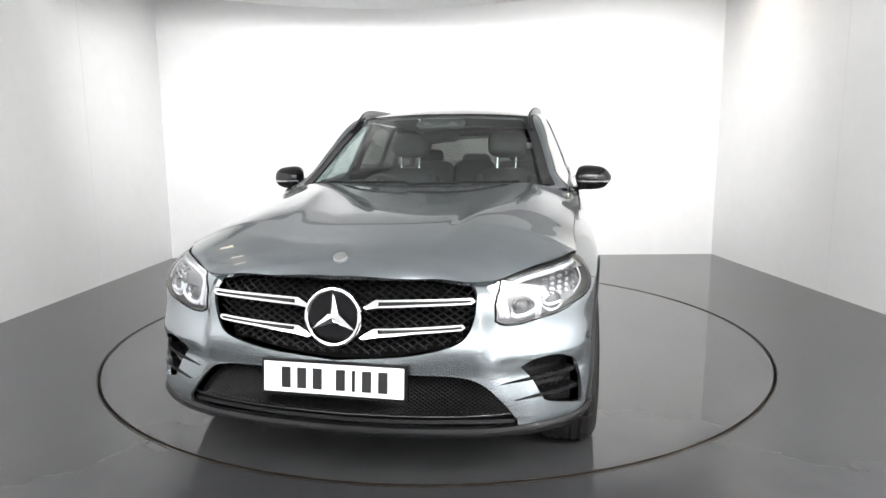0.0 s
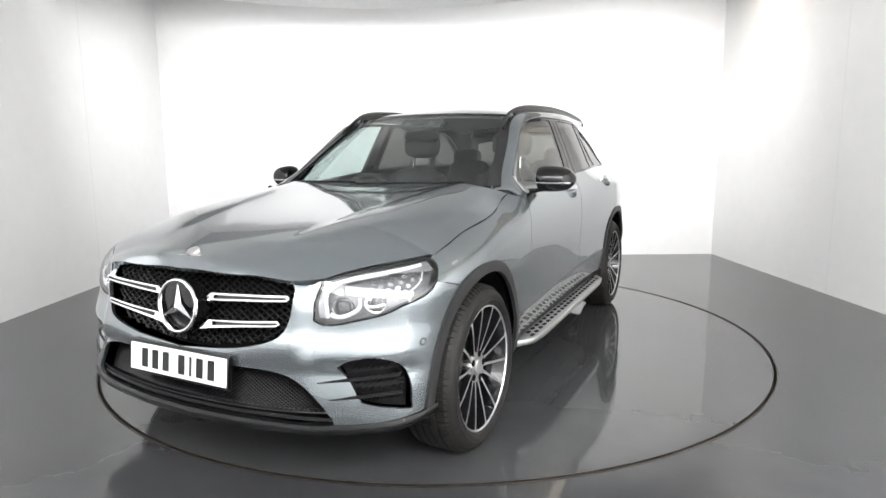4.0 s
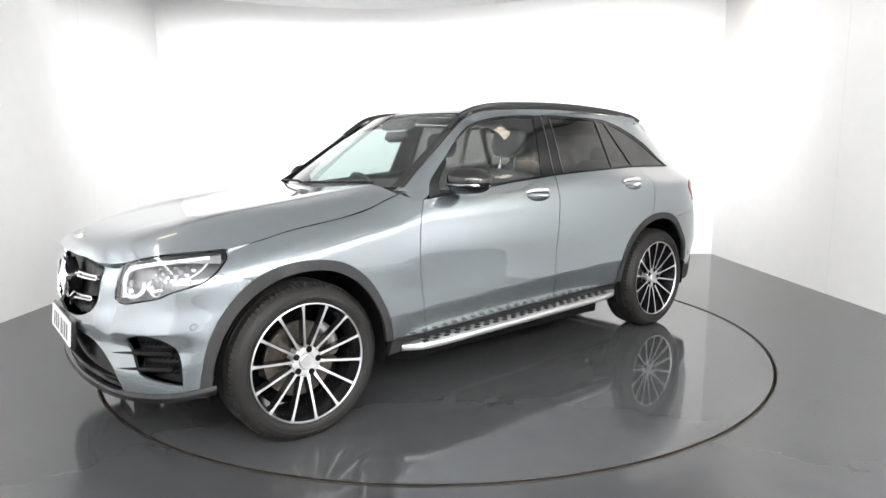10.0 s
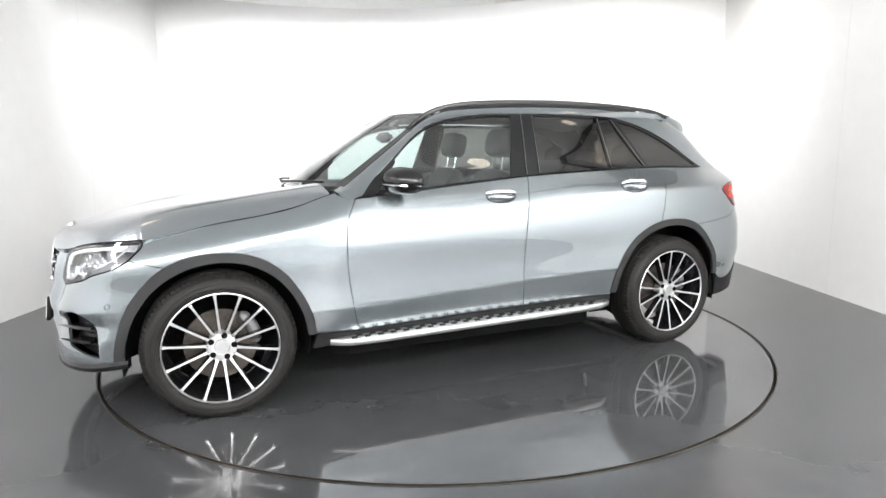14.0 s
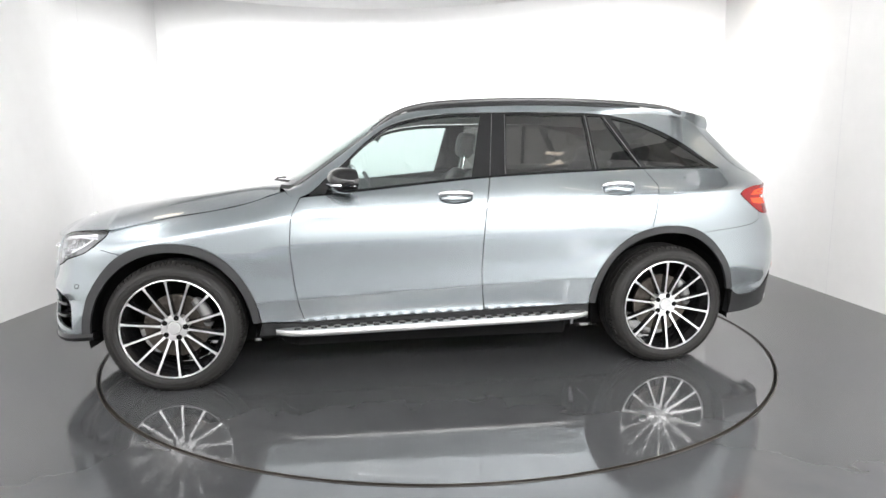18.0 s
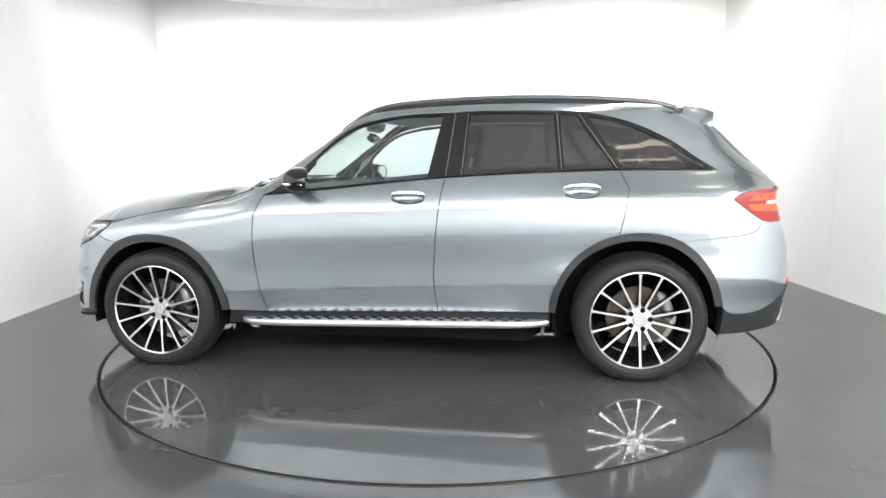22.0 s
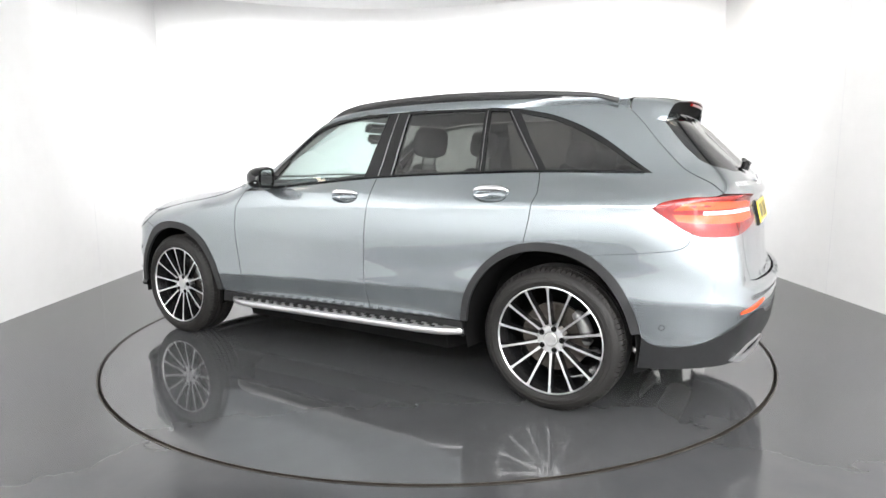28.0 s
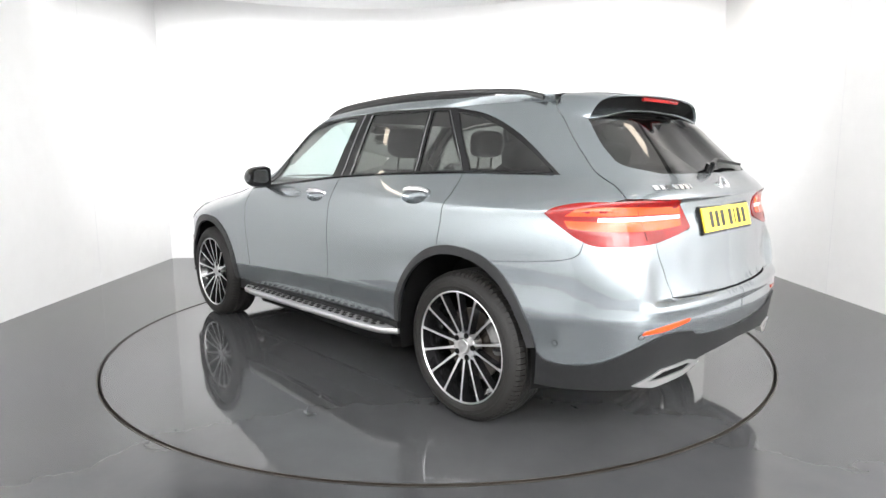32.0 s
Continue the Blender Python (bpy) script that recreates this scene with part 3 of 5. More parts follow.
# bonnet
bon_c = spl([(3.66, 0.845), (3.64, 0.860), (3.625, 0.878), (3.60, 0.897), (3.52, 0.922), (3.4, 0.950), (3.175, 0.990), (2.772, 1.046), (2.4, 1.096), (2.2, 1.118)])
bon_w = spl([(3.7, 0.55), (3.515, 0.60), (3.40, 0.72), (3.175, 0.853), (2.9, 0.846), (2.6, 0.828), (2.45, 0.808), (2.287, 0.762), (2.15, 0.74)])
bon_e = spl([(3.7, 0.832), (3.58, 0.832), (3.552, 0.833), (3.508, 0.839), (3.46, 0.858), (3.389, 0.875), (3.30, 0.884), (3.205, 0.890), (3.175, 0.891), (3.05, 0.910), (2.87, 0.948), (2.6, 0.990), (2.45, 1.022), (2.287, 1.074), (2.15, 1.10)])
bon_p = spl([(3.66, 2.6), (3.5, 3.0), (3.3, 3.8), (3.0, 4.7), (2.3, 5.4)])


def bonnet_z(x, y):
    x, y = np.asarray(x, float), np.asarray(y, float)
    c, e, w = bon_c(x), bon_e(x), bon_w(x)
    u = np.abs(y) / w
    ridge = 0.33 + 0.20 * (3.4 - x) / 1.1
    crown = 0.018 * ease(3.55, 3.0, x) * np.exp(-((np.abs(y) - 0.57) / 0.2) ** 2)
    fold = 0.0065 * ease(3.60, 3.2, x) * (ease(ridge - 0.05, ridge + 0.035, np.abs(y)) - 1) * (1 - np.clip(u, 0, 1) ** 3)
    z = c - (c - e) * np.clip(u, 0, 1.05) ** bon_p(x) + crown + fold + 0.010 * ease(3.60, 3.2, x) * (1 - np.clip(u, 0, 1) ** 3)
    return np.stack([x, y, z], -1)


def wing_y(x):
    """Where the wing's upper edge stands."""
    return float(wrap(*[np.array([q]) for q in sx(x, float(bon_e(x)))])[0][1])


bon_w = spl([(3.66, 0.10), (3.648, 0.20), (3.632, 0.30), (3.612, 0.43), (3.588, 0.487), (3.552, 0.546), (3.515, 0.583), (3.46, 0.642), (3.389, 0.716), (3.30, 0.776), (3.205, 0.822), (3.18, 0.842)] + [(x, wing_y(x)) for x in (3.05, 2.9, 2.75, 2.6, 2.45, 2.36, 2.287)] + [(2.15, 0.74)])
half = curve([(3.645, 0), (3.636, 0.20), (3.612, 0.38), (3.588, 0.475), (3.552, 0.538), (3.515, 0.578)]) + curve([(3.515, 0.578), (3.46, 0.640), (3.389, 0.715), (3.30, 0.775), (3.205, 0.821), (3.18, 0.842)])[1:] + \
    curve([(3.18, 0.842)] + [(x, wing_y(x) - 0.001) for x in (3.05, 2.9, 2.75, 2.6, 2.45, 2.36, 2.287)])[1:] + curve([(2.287, wing_y(2.287) - 0.001), (2.30, 0.6), (2.36, 0.3), (2.38, 0.0)])[1:]
bon = np.array(half + [(p[0], -p[1]) for p in half[-2:0:-1]])
body("bonnet", bon, PAINT, "grey bonnet with raised creases", fmap=bonnet_z, step=0.02, thick=0.022, gap=0.0003)


# windscreen and pillars
def screen(y, v):
    y, v = np.asarray(y, float), np.asarray(v, float)
    x = (2.38 - 0.46 * y * y) * (1 - v) + (1.70 - 0.44 * y * y) * v
    z = (1.10 + 0.02 * y * y) * (1 - v) + (1.544 - 0.075 * y * y) * v + 0.06 * v * (1 - v)
    return np.stack([x, y, z], -1)


ws = body("windscreen", np.array([(-0.70, 0), (0.70, 0), (0.545, 1), (-0.545, 1)]), GLASS, "clear windscreen", fmap=screen, step=0.07, thick=0.004, gap=0)
ws.visible_shadow = False
EDGE_UP = curve([(2.29, 0.745, 1.090), (2.20, 0.705, 1.115), (1.86, 0.625, 1.345), (1.574, 0.552, 1.522), (1.3, 0.575, 1.555), (0.9, 0.598, 1.572), (0.5, 0.60, 1.573), (0.0, 0.582, 1.560), (-0.26, 0.556, 1.545)], 10)


def side_frame(sd):
    rows, seal = [], []
    lows = curve([(x, float(dlo_top(x)) + 0.0) for x in (2.12, 1.921, 1.682, 1.4, 1.052, 0.7, 0.45, 0.32)] + [(0.15, 1.528), (0.0, 1.527), (-0.15, 1.522), (-0.258, 1.512)], 10)
    lows = curve([(2.235, 1.062), (2.18, 1.052), (2.12, 1.075)], 5)[:-1] + lows
    for k, p in enumerate(lows):
        lo = wrap(*[np.array([q]) for q in sx(p[0], p[1])])[0]
        j = float(np.interp(p[0], [-0.258, 0.0, 0.32, 0.7, 1.052, 1.4, 1.682, 1.921, 2.12, 2.18, 2.235], np.array([8.0, 7.0, 6.35, 5.5, 4.7, 3.8, 2.75, 1.85, 1.05, 0.5, 0.0]) * 10))
        up = EDGE_UP[int(j)] + (EDGE_UP[min(int(j) + 1, len(EDGE_UP) - 1)] - EDGE_UP[int(j)]) * (j - int(j))
        out = np.array([0.0, 0.55, 0.83])
        rows.append([lo - [0, 0.03, 0.0]] + [lo + (up - lo) * q + out * 0.022 * math.sin(math.pi * q) for q in np.linspace(0, 1, 7)] + [up - [0, 0.02, 0.01]])
        if 1.60 < up[0] < 2.22:
            seal.append([up + [0.019, -0.031, 0.006], up + [0.010, -0.012, 0.006]]
                        + [lo + (up - lo) * q + out * (0.022 * math.sin(math.pi * q) + h) for q, h in ((0.95, 0.005), (0.90, 0.005), (0.84, 0.004), (0.82, -0.008))])
    on_car(loft("roof_pillar", rows, PAINT, car, "grey windscreen pillar and roof side", side=sd))
    on_car(loft("pillar_seal", seal, SATIN_BLACK, car, "black windscreen pillar trim", side=sd))


both(side_frame)


roof_c = spl([(1.72, 1.540), (1.5, 1.580), (1.3, 1.602), (0.8, 1.618), (0.3, 1.614), (-0.1, 1.603), (-0.3, 1.588), (-0.55, 1.55)])


def cant_lining(sd):
    rows = []
    for x in np.linspace(2.02, -0.30, 24):
        lo = wrap(*[np.array([q]) for q in sx(x, float(dlo_top(x)) + 0.004)])[0] - [0, 0.012, 0]
        up = np.array([x, 0.50, float(roof_c(min(x, 1.6))) - 0.07])
        if x > 1.56:
            top = EDGE_UP[int(np.argmin([abs(q[0] - x) for q in EDGE_UP]))]
            up = np.array([top[0] - 0.03, top[1] - 0.012, top[2] - 0.02])
        rows.append([lo, lo * 0.5 + up * 0.5 + [0, 0.005, 0.005], up])
    on_car(loft("roof_lining", rows, HEADLINER, car, "grey roof side lining", side=sd))


both(cant_lining)


def roof_z(x, y):
    x, y = np.asarray(x, float), np.asarray(y, float)
    return np.stack([x, y, roof_c(x) - 0.14 * y * y], -1)


rw = curve([(1.703 - 0.44 * y * y, y) for y in (0, 0.14, 0.28, 0.42, 0.545)], 4)[:-1] + [np.array((1.575, 0.548))] + curve([(1.575, 0.548), (1.2, 0.58), (0.5, 0.60), (0, 0.578), (-0.262, 0.552)])[1:] + curve([(-0.262, 0.552), (-0.258, 0.0)], 6)[1:]
body("roof", np.array(rw + [(p[0], -p[1]) for p in rw[-2:0:-1]]), GLOSS_BLACK, "glossy black panoramic glass roof", fmap=roof_z, step=0.08)

# front bumper
LAMP_LOW = [fy(0.835, 0.738), fy(0.785, 0.711), fy(0.70, 0.690), fy(0.64, 0.677), fy(0.585, 0.676), fy(0.556, 0.690)]
LAMP_OUT = [sx(3.180, 0.875), sx(3.190, 0.855), sx(3.212, 0.834), sx(3.243, 0.806)]
LAMP_UND = [sx(3.243, 0.806), sx(3.30, 0.772), fy(0.835, 0.738)]
LAMP_IN = [fy(0.556, 0.690), fy(0.556, 0.76), fy(0.569, 0.836)]
LAMP_TOP = [fy(0.569, 0.836), fy(0.64, 0.856), fy(0.713, 0.873), sx(3.205, 0.888), sx(3.180, 0.875)]
LAMP = loop(LAMP_OUT, LAMP_UND, LAMP_LOW, LAMP_IN, LAMP_TOP)
GR = [fy(0.0, 0.855), fy(0.3, 0.852), fy(0.466, 0.834), fy(0.493, 0.806), fy(0.496, 0.75), fy(0.475, 0.665), fy(0.42, 0.618), fy(0.25, 0.578), fy(0.0, 0.556)]
INTAKE = [fy(0.0, 0.522), fy(0.264, 0.512), fy(0.421, 0.506), fy(0.512, 0.482), fy(0.589, 0.41), fy(0.640, 0.345)]
VENT = loop([fy(0.650, 0.528), fy(0.69, 0.552), fy(0.75, 0.563), fy(0.80, 0.555), fy(0.838, 0.526), fy(0.862, 0.456), sx(3.395, 0.36)],
            [sx(3.395, 0.36), fy(0.785, 0.386), fy(0.73, 0.405)], [fy(0.735, 0.405), fy(0.715, 0.438), fy(0.69, 0.482), fy(0.650, 0.528)])


def front_bumper(sd):
    edge = arch(HUB_F, f_out, -6, 60, 10)
    poly = loop(GR[2:], [GR[-1], INTAKE[0]], INTAKE, [fy(0.640, 0.345), fy(0.645, 0.318)], [fy(0.645, 0.318), fy(0.78, 0.314), sx(3.41, 0.312), sx(3.355, 0.312)],
                S((3.355, 0.312), edge[0]), S(*edge), S(edge[-1], (3.243, 0.806)), LAMP_UND, LAMP_LOW, LAMP_IN, [fy(0.569, 0.836), fy(0.52, 0.833), GR[2]])
    body("front_bumper", poly, PAINT, side=sd, holes=[VENT], step=0.013, gap=0.001)


both(front_bumper)

# rear bumper, tailgate and lamps
def rear_end(sd):
    rb = loop(QUARTER_LINE[::-1], TAIL_OUT[1::-1], TAIL_LOW[:1:-1], LID, [ry(0, 0.668), ry(0, 0.49)], BLACK[::-1], S(*arch(HUB_R, r_out, 170, 115, 9)))
    body("rear_bumper", rb, PAINT, side=sd, step=0.014, gap=0.001)
    lo = loop(BLACK, [ry(0, 0.49), ry(0, 0.420)], [ry(0, 0.420), ry(0.34, 0.400), ry(0.5, 0.352), ry(0.7, 0.318), sx(-0.55, 0.295), sx(-0.42, 0.29)], S((-0.42, 0.29), (-0.434, 0.441)))
    body("rear_diffuser", lo, PLASTIC, "dark grey plastic lower rear bumper", side=sd, lift=0.006, thick=0.05, gap=0.001)
    body("tail_light", TAIL, RED, "red tail light with white reversing strip", side=sd, lift=0.004, step=0.025, thick=0.03, gap=0.0005)
    body("lamp_lining", TAIL, CABIN, "dark lamp housing back", side=sd, lift=-0.045, gap=-0.01, thick=0.002, step=0.06)


both(rear_end)
lowg = curve(LID[::-1]) + curve([ry(0.56, 0.917), ry(0.415, 0.945), ry(0.352, 0.963), ry(0.375, 1.02), ry(0.424, 1.077)], 4) + \
    curve([ry(0.43, 1.081), ry(0.629, 1.090)], 4) + curve(S(*LID_SIDE[::-1])) + curve([ry(0.3, 1.50), ry(0.0, 1.505)])
smax = 2 * SG[-1]
tg = np.array([tuple(p) for p in lowg] + [(smax - p[0], p[1]) for p in lowg[::-1][1:-1]])


def wrap2(s, z):
    s = np.asarray(s, float)
    p = wrap(np.where(s > SG[-1], smax - s, s), z)
    p[..., 1] *= np.where(s > SG[-1], -1, 1)
    return p


hg = curve([ry(0, 1.186), ry(0.390, 1.190), ry(0.477, 1.199), ry(0.572, 1.223), ry(0.589, 1.247)]) + curve([ry(0.589, 1.247), ry(0.575, 1.315), ry(0.535, 1.428)])[1:] + curve([ry(0.535, 1.428), ry(0.25, 1.475), ry(0, 1.485)])[1:]
hg = np.array([tuple(p) for p in hg] + [(smax - p[0], p[1]) for p in hg[::-1][1:-1]])
body("tailgate", tg, PAINT, "grey tailgate", fmap=wrap2, holes=[hg], step=0.02)
body("tailgate_lining", tg, CABIN, "dark tailgate lining", fmap=wrap2, holes=[hg], step=0.08, lift=-0.05, gap=0.006, thick=0.002)
hw = body("rear_screen", hg, TINT, "dark tinted heated rear screen", fmap=wrap2, gap=-0.004, lift=-0.004, thick=0.004, step=0.05)
hw.visible_shadow = False

# dark inner shell behind the gaps, drawn in at the wheels
rows = []
for z in (0.20, 0.5, 0.8, 0.97):
    s = np.linspace(0, smax, 160)
    p = wrap2(s, np.full_like(s, z))
    nar = np.maximum(ease(2.28, 2.42, p[:, 0]) * (1 - ease(3.32, 3.42, p[:, 0])), ease(-0.52, -0.42, p[:, 0]) * (1 - ease(0.48, 0.58, p[:, 0])))
    nar = nar * (1 if z < 0.9 else 0.45)
    rows.append([np.array([1.4 + (q[0] - 1.4) * 0.955, q[1] * (0.955 - 0.30 * k), z - (0.22 if z > 0.9 else 0) * float(ease(2.1, 2.5, q[0])) + (0.11 * float(ease(2.9, 3.3, q[0]) + ease(0.1, -0.3, q[0])) if z < 0.3 else 0)]) for q, k in zip(p, nar)])
rows = [[(q[0], q[1] * 0.0, q[2] - 0.005) for q in rows[0]]] + rows
on_car(loft("inner_shell", rows, DARK, car, "black underbody"))
for hub, r0 in ((HUB_F, 0.455), (HUB_R, 0.485)):
    for sd in (1, -1):
        lip = f_in if hub is HUB_F else r_in
        rows = [[(hub[0] + r * math.cos(radians(a)), y * sd, hub[1] + r * math.sin(radians(a))) for a in np.linspace(-14, 194, 40) for r in ((r0 - dr) if dr else float(lip(a)) + 0.014,)]
                for y, dr in ((0.53, r0 - 0.01), (0.545, 0.10), (0.58, 0.02), (0.80, 0.025), (0.895, 0))]
        on_car(loft("wheel_arch_liner", rows, DARK, car, "black wheel arch liner"))


# plain block, added to shut out the bright view under the car
bm = bmesh.new()
box(bm, (1.45, 0, 0.30), (3.3, 1.22, 0.24))
on_car(part("underbody", bm, DARK, car, "plain black block closing the view under the car", bevel=0.03))


# ---- wheels ----
def wheel():
    w = new("wheel")
    bm = bmesh.new()
    lathe(bm, [(-0.12, 0.275), (-0.115, 0.33), (-0.09, 0.355), (-0.05, 0.361), (0.05, 0.361), (0.088, 0.355), (0.108, 0.345), (0.122, 0.325), (0.127, 0.300), (0.120, 0.280), (0.110, 0.272)], (0, 0, 0), 96)
    part("tyre", bm, RUBBER, w, "worn black road tyre", smooth=True)
    bm = bmesh.new()
    for k in range(84):
        rot = Matrix.Rotation(2 * math.pi * k / 84, 4, "Y")
        for sgn in (1, -1):
            vs = [bm.verts.new(rot @ Vector((dx, sgn * yy, r))) for dx, yy, r in
                  ((-0.0108, 0.060, 0.3675), (0.0108, 0.060, 0.3675), (0.0108, 0.092, 0.3610), (-0.0108, 0.092, 0.3610),
                   (0.0108, 0.107, 0.3485), (-0.0108, 0.107, 0.3485), (-0.0108, 0.060, 0.355), (0.0108, 0.060, 0.355))]
            for f in ((0, 1, 2, 3), (3, 2, 4, 5), (0, 6, 7, 1)):
                bm.faces.new([vs[i] for i in f])
            for a, b in ((0, 3), (3, 5), (1, 2), (2, 4)):
                p, q = vs[a].co, vs[b].co
                e = [bm.verts.new(p * (1 - 0.03)), bm.verts.new(q * (1 - 0.03))]
                bm.faces.new((vs[a], vs[b], e[1], e[0]))
    for y in (-0.036, 0.0, 0.036):
        lathe(bm, [(y - 0.0155, 0.360), (y - 0.0145, 0.3675), (y + 0.0145, 0.3675), (y + 0.0155, 0.360)], (0, 0, 0), 96)
    part("tread", bm, RUBBER, w, "worn tyre tread blocks")
    bm = bmesh.new()
    for yy, r in ((0.1255, 0.318), (0.1275, 0.300), (0.1215, 0.283)):
        tube(bm, [(r * math.cos(a), yy, r * math.sin(a)) for a in np.linspace(0, 2 * math.pi, 73)[:-1]], 0.0016, 4, closed=True, up=(0, 1, 0))
    part("sidewall_rib", bm, RUBBER, w)
    bm = bmesh.new()
    lathe(bm, [(0.104, 0.277), (0.116, 0.2755), (0.1178, 0.2715), (0.112, 0.267)], (0, 0, 0), 96)
    part("rim_lip", bm, ALLOY, w, "bright machined rim lip", smooth=True)
    bm = bmesh.new()
    lathe(bm, [(0.112, 0.265), (0.06, 0.252), (0.0, 0.232), (-0.10, 0.245), (-0.11, 0.27)], (0, 0, 0), 96)
    part("rim_barrel", bm, RIM_BLACK, w, "black rim barrel", smooth=True)
    # spokes: fourteen, bright face and black flanks
    for k in range(14):
        a = 2 * math.pi * k / 14
        rot = Matrix.Rotation(a, 4, "Y")
        bm = bmesh.new()
        pr = [(0.060, 0.0086, 0.080), (0.10, 0.0058, 0.088), (0.19, 0.0052, 0.104), (0.245, 0.0058, 0.112), (0.268, 0.0090, 0.114)]
        rows_ = [[bm.verts.new(rot @ Vector((sx_ * hw, y - dy, r))) for sx_, dy in ((-1, 0.0), (1, 0.0), (1.5, 0.04), (-1.5, 0.04))] for r, hw, y in pr]
        for p, q in zip(rows_, rows_[1:]):
            for i in range(4):
                bm.faces.new((p[i], p[(i + 1) % 4], q[(i + 1) % 4], q[i]))
        sp = part("spoke", bm, ALLOY, w)
        sp.data.materials.append(RIM_BLACK)
        for f in sp.data.polygons:
            f.material_index = 0 if f.normal.y > 0.5 else 1
    bm = bmesh.new()
    lathe(bm, [(0.03, 0.073), (0.074, 0.073), (0.081, 0.069), (0.083, 0.050), (0.082, 0.0385), (0.070, 0.0375), (0.070, 0.0005)], (0, 0, 0), 40)
    hub = part("hub", bm, ALLOY, w, "silver wheel centre", smooth=True)
    bm = bmesh.new()
    lathe(bm, [(0.070, 0.0355), (0.088, 0.0350), (0.0905, 0.031), (0.0895, 0.027), (0.091, 0.012), (0.091, 0.0005)], (0, 0, 0), 32)
    part("centre_cap", bm, SATIN, hub, "silver centre cap", smooth=True)
    # solid dark pegs put the shade of the hub notches into colour
    for k in range(14):
        a = 2 * math.pi * (k + 0.5) / 14
        bm = bmesh.new()
        tube(bm, [(0.0685 * math.cos(a), 0.074, 0.0685 * math.sin(a)), (0.0685 * math.cos(a), 0.0825, 0.0685 * math.sin(a))], 0.0030, 8)
        part("hub_notch_shade", bm, DARK, hub)
    # solid dark discs; the bolt holes' shade is only their colour
    for k in range(5):
        a = 2 * math.pi * (k + 0.5) / 5
        bm = bmesh.new()
        lathe(bm, [(0.080, 0.0005), (0.0845, 0.0005), (0.0856, 0.0005), (0.0856, 0.0145), (0.078, 0.0150)][1:], (0.0575 * math.cos(a), 0, 0.056 * math.sin(a)), 12)
        part("bolt_hole_shade", bm, DARK, hub)
    bm = bmesh.new()
    lathe(bm, [(0.0, 0.175), (0.02, 0.175), (0.02, 0.07), (0.04, 0.07), (0.04, 0.0005)], (0, 0, 0), 48)
    part("brake_disc", bm, STEEL, w, "rusty steel brake disc", smooth=True)
    bm = bmesh.new()
    tube(bm, [(-0.168 * math.cos(a), 0.018, 0.168 * math.sin(a)) for a in np.radians(np.linspace(-8, 52, 9))], [0.02, 0.034, 0.036, 0.036, 0.036, 0.036, 0.036, 0.034, 0.02], 10, squash=0.9)
    part("brake_caliper", bm, CALIPER, w, "grey brake caliper", smooth=True)
    return w


def place_wheels():
    base = wheel()
    base.parent = car
    for k, (x, y, sd) in enumerate(((2.867, 0.816, 1), (0.003, 0.808, 1), (2.867, -0.816, -1), (0.003, -0.808, -1))):
        m = pose(x - AX, y - AY, 0.353 if x > 1 else 0.362, 0, 0, 0 if sd > 0 else 180) @ pose(0, 0, 0, 0, 4.5 if x > 1 else 2.2, 0)
        if k == 0:
            base.matrix_basis = m
        else:
            copy_thing(base, m)


place_wheels()

# pipes and arms that hang under the car
def under_parts():
    bm = bmesh.new()
    tube(bm, curve([(2.3, 0.12, 0.24), (1.4, 0.10, 0.225), (0.75, 0.16, 0.23), (0.35, 0.20, 0.30), (-0.25, 0.30, 0.33), (-0.62, 0.42, 0.345)], 6), 0.032, 12)
    on_car(part("exhaust_pipe", bm, STEEL, car, "dull steel exhaust pipe", smooth=True))
    bm = bmesh.new()
    tube(bm, [(-0.42, -0.52, 0.32), (-0.40, -0.50, 0.32), (-0.40, 0.50, 0.32), (-0.42, 0.52, 0.32)], [0.03, 0.085, 0.085, 0.03], 16, squash=0.8)
    on_car(part("silencer", bm, STEEL, car, "dull steel rear silencer box", smooth=True))
    for sd in (1, -1):
        for x, y0, y1 in ((0.30, 0.18, 0.70), (-0.20, 0.20, 0.70), (2.62, 0.25, 0.70), (3.02, 0.28, 0.70)):
            bm = bmesh.new()
            tube(bm, [(x, y0 * sd, 0.27), (x - 0.04, 0.5 * (y0 + y1) * sd, 0.235), (0.42 * x + (1.67 if x > 1 else 0), y1 * sd, 0.25)], [0.022, 0.028, 0.022], 8)
            on_car(part("suspension_arm", bm, CALIPER, car, "grey alloy suspension arm", smooth=True))
        for x in (0.64, 0.52):
            bm = bmesh.new()
            tube(bm, [(x, 0.70 * sd, 0.30), (x + 0.01, 0.70 * sd, 0.215)], [0.014, 0.010], 8)
            on_car(part("link_rod", bm, SATIN, car, "bright metal link under the sill", smooth=True))


under_parts()


# ---- fittings of the car ----
def on_skin(p, lift=0.0):
    """The body's point at skin coordinates p, lifted off it."""
    e = 1e-3
    s, z = np.array([p[0]]), np.array([p[1]])
    P = wrap2(s, z)[0]
    n = np.cross(wrap2(s + e, z)[0] - wrap2(s - e, z)[0], wrap2(s, z + e)[0] - wrap2(s, z - e)[0])
    n /= np.linalg.norm(n)
    if np.dot(n, P - np.array([1.4, 0, 0.6])) < 0:
        n = -n
    return P + n * lift


def ny(y, z, lift=0.0):
    """A point on the nose; y of either sign."""
    q = on_skin(fy(abs(y), z), lift)
    return (q[0], q[1] * (1 if y >= 0 else -1), q[2])


def ty(y, z, lift=0.0):
    q = on_skin(ry(abs(y), z), lift)
    return (q[0], q[1] * (1 if y >= 0 else -1), q[2])


def mirrored(right):
    """An outline on the left half, closed over the middle into one that spans both halves of the nose."""
    a = [tuple(q) for q in right]
    return np.array(a + [(-q[0], q[1]) for q in a[::-1] if q[0] > 1e-6])


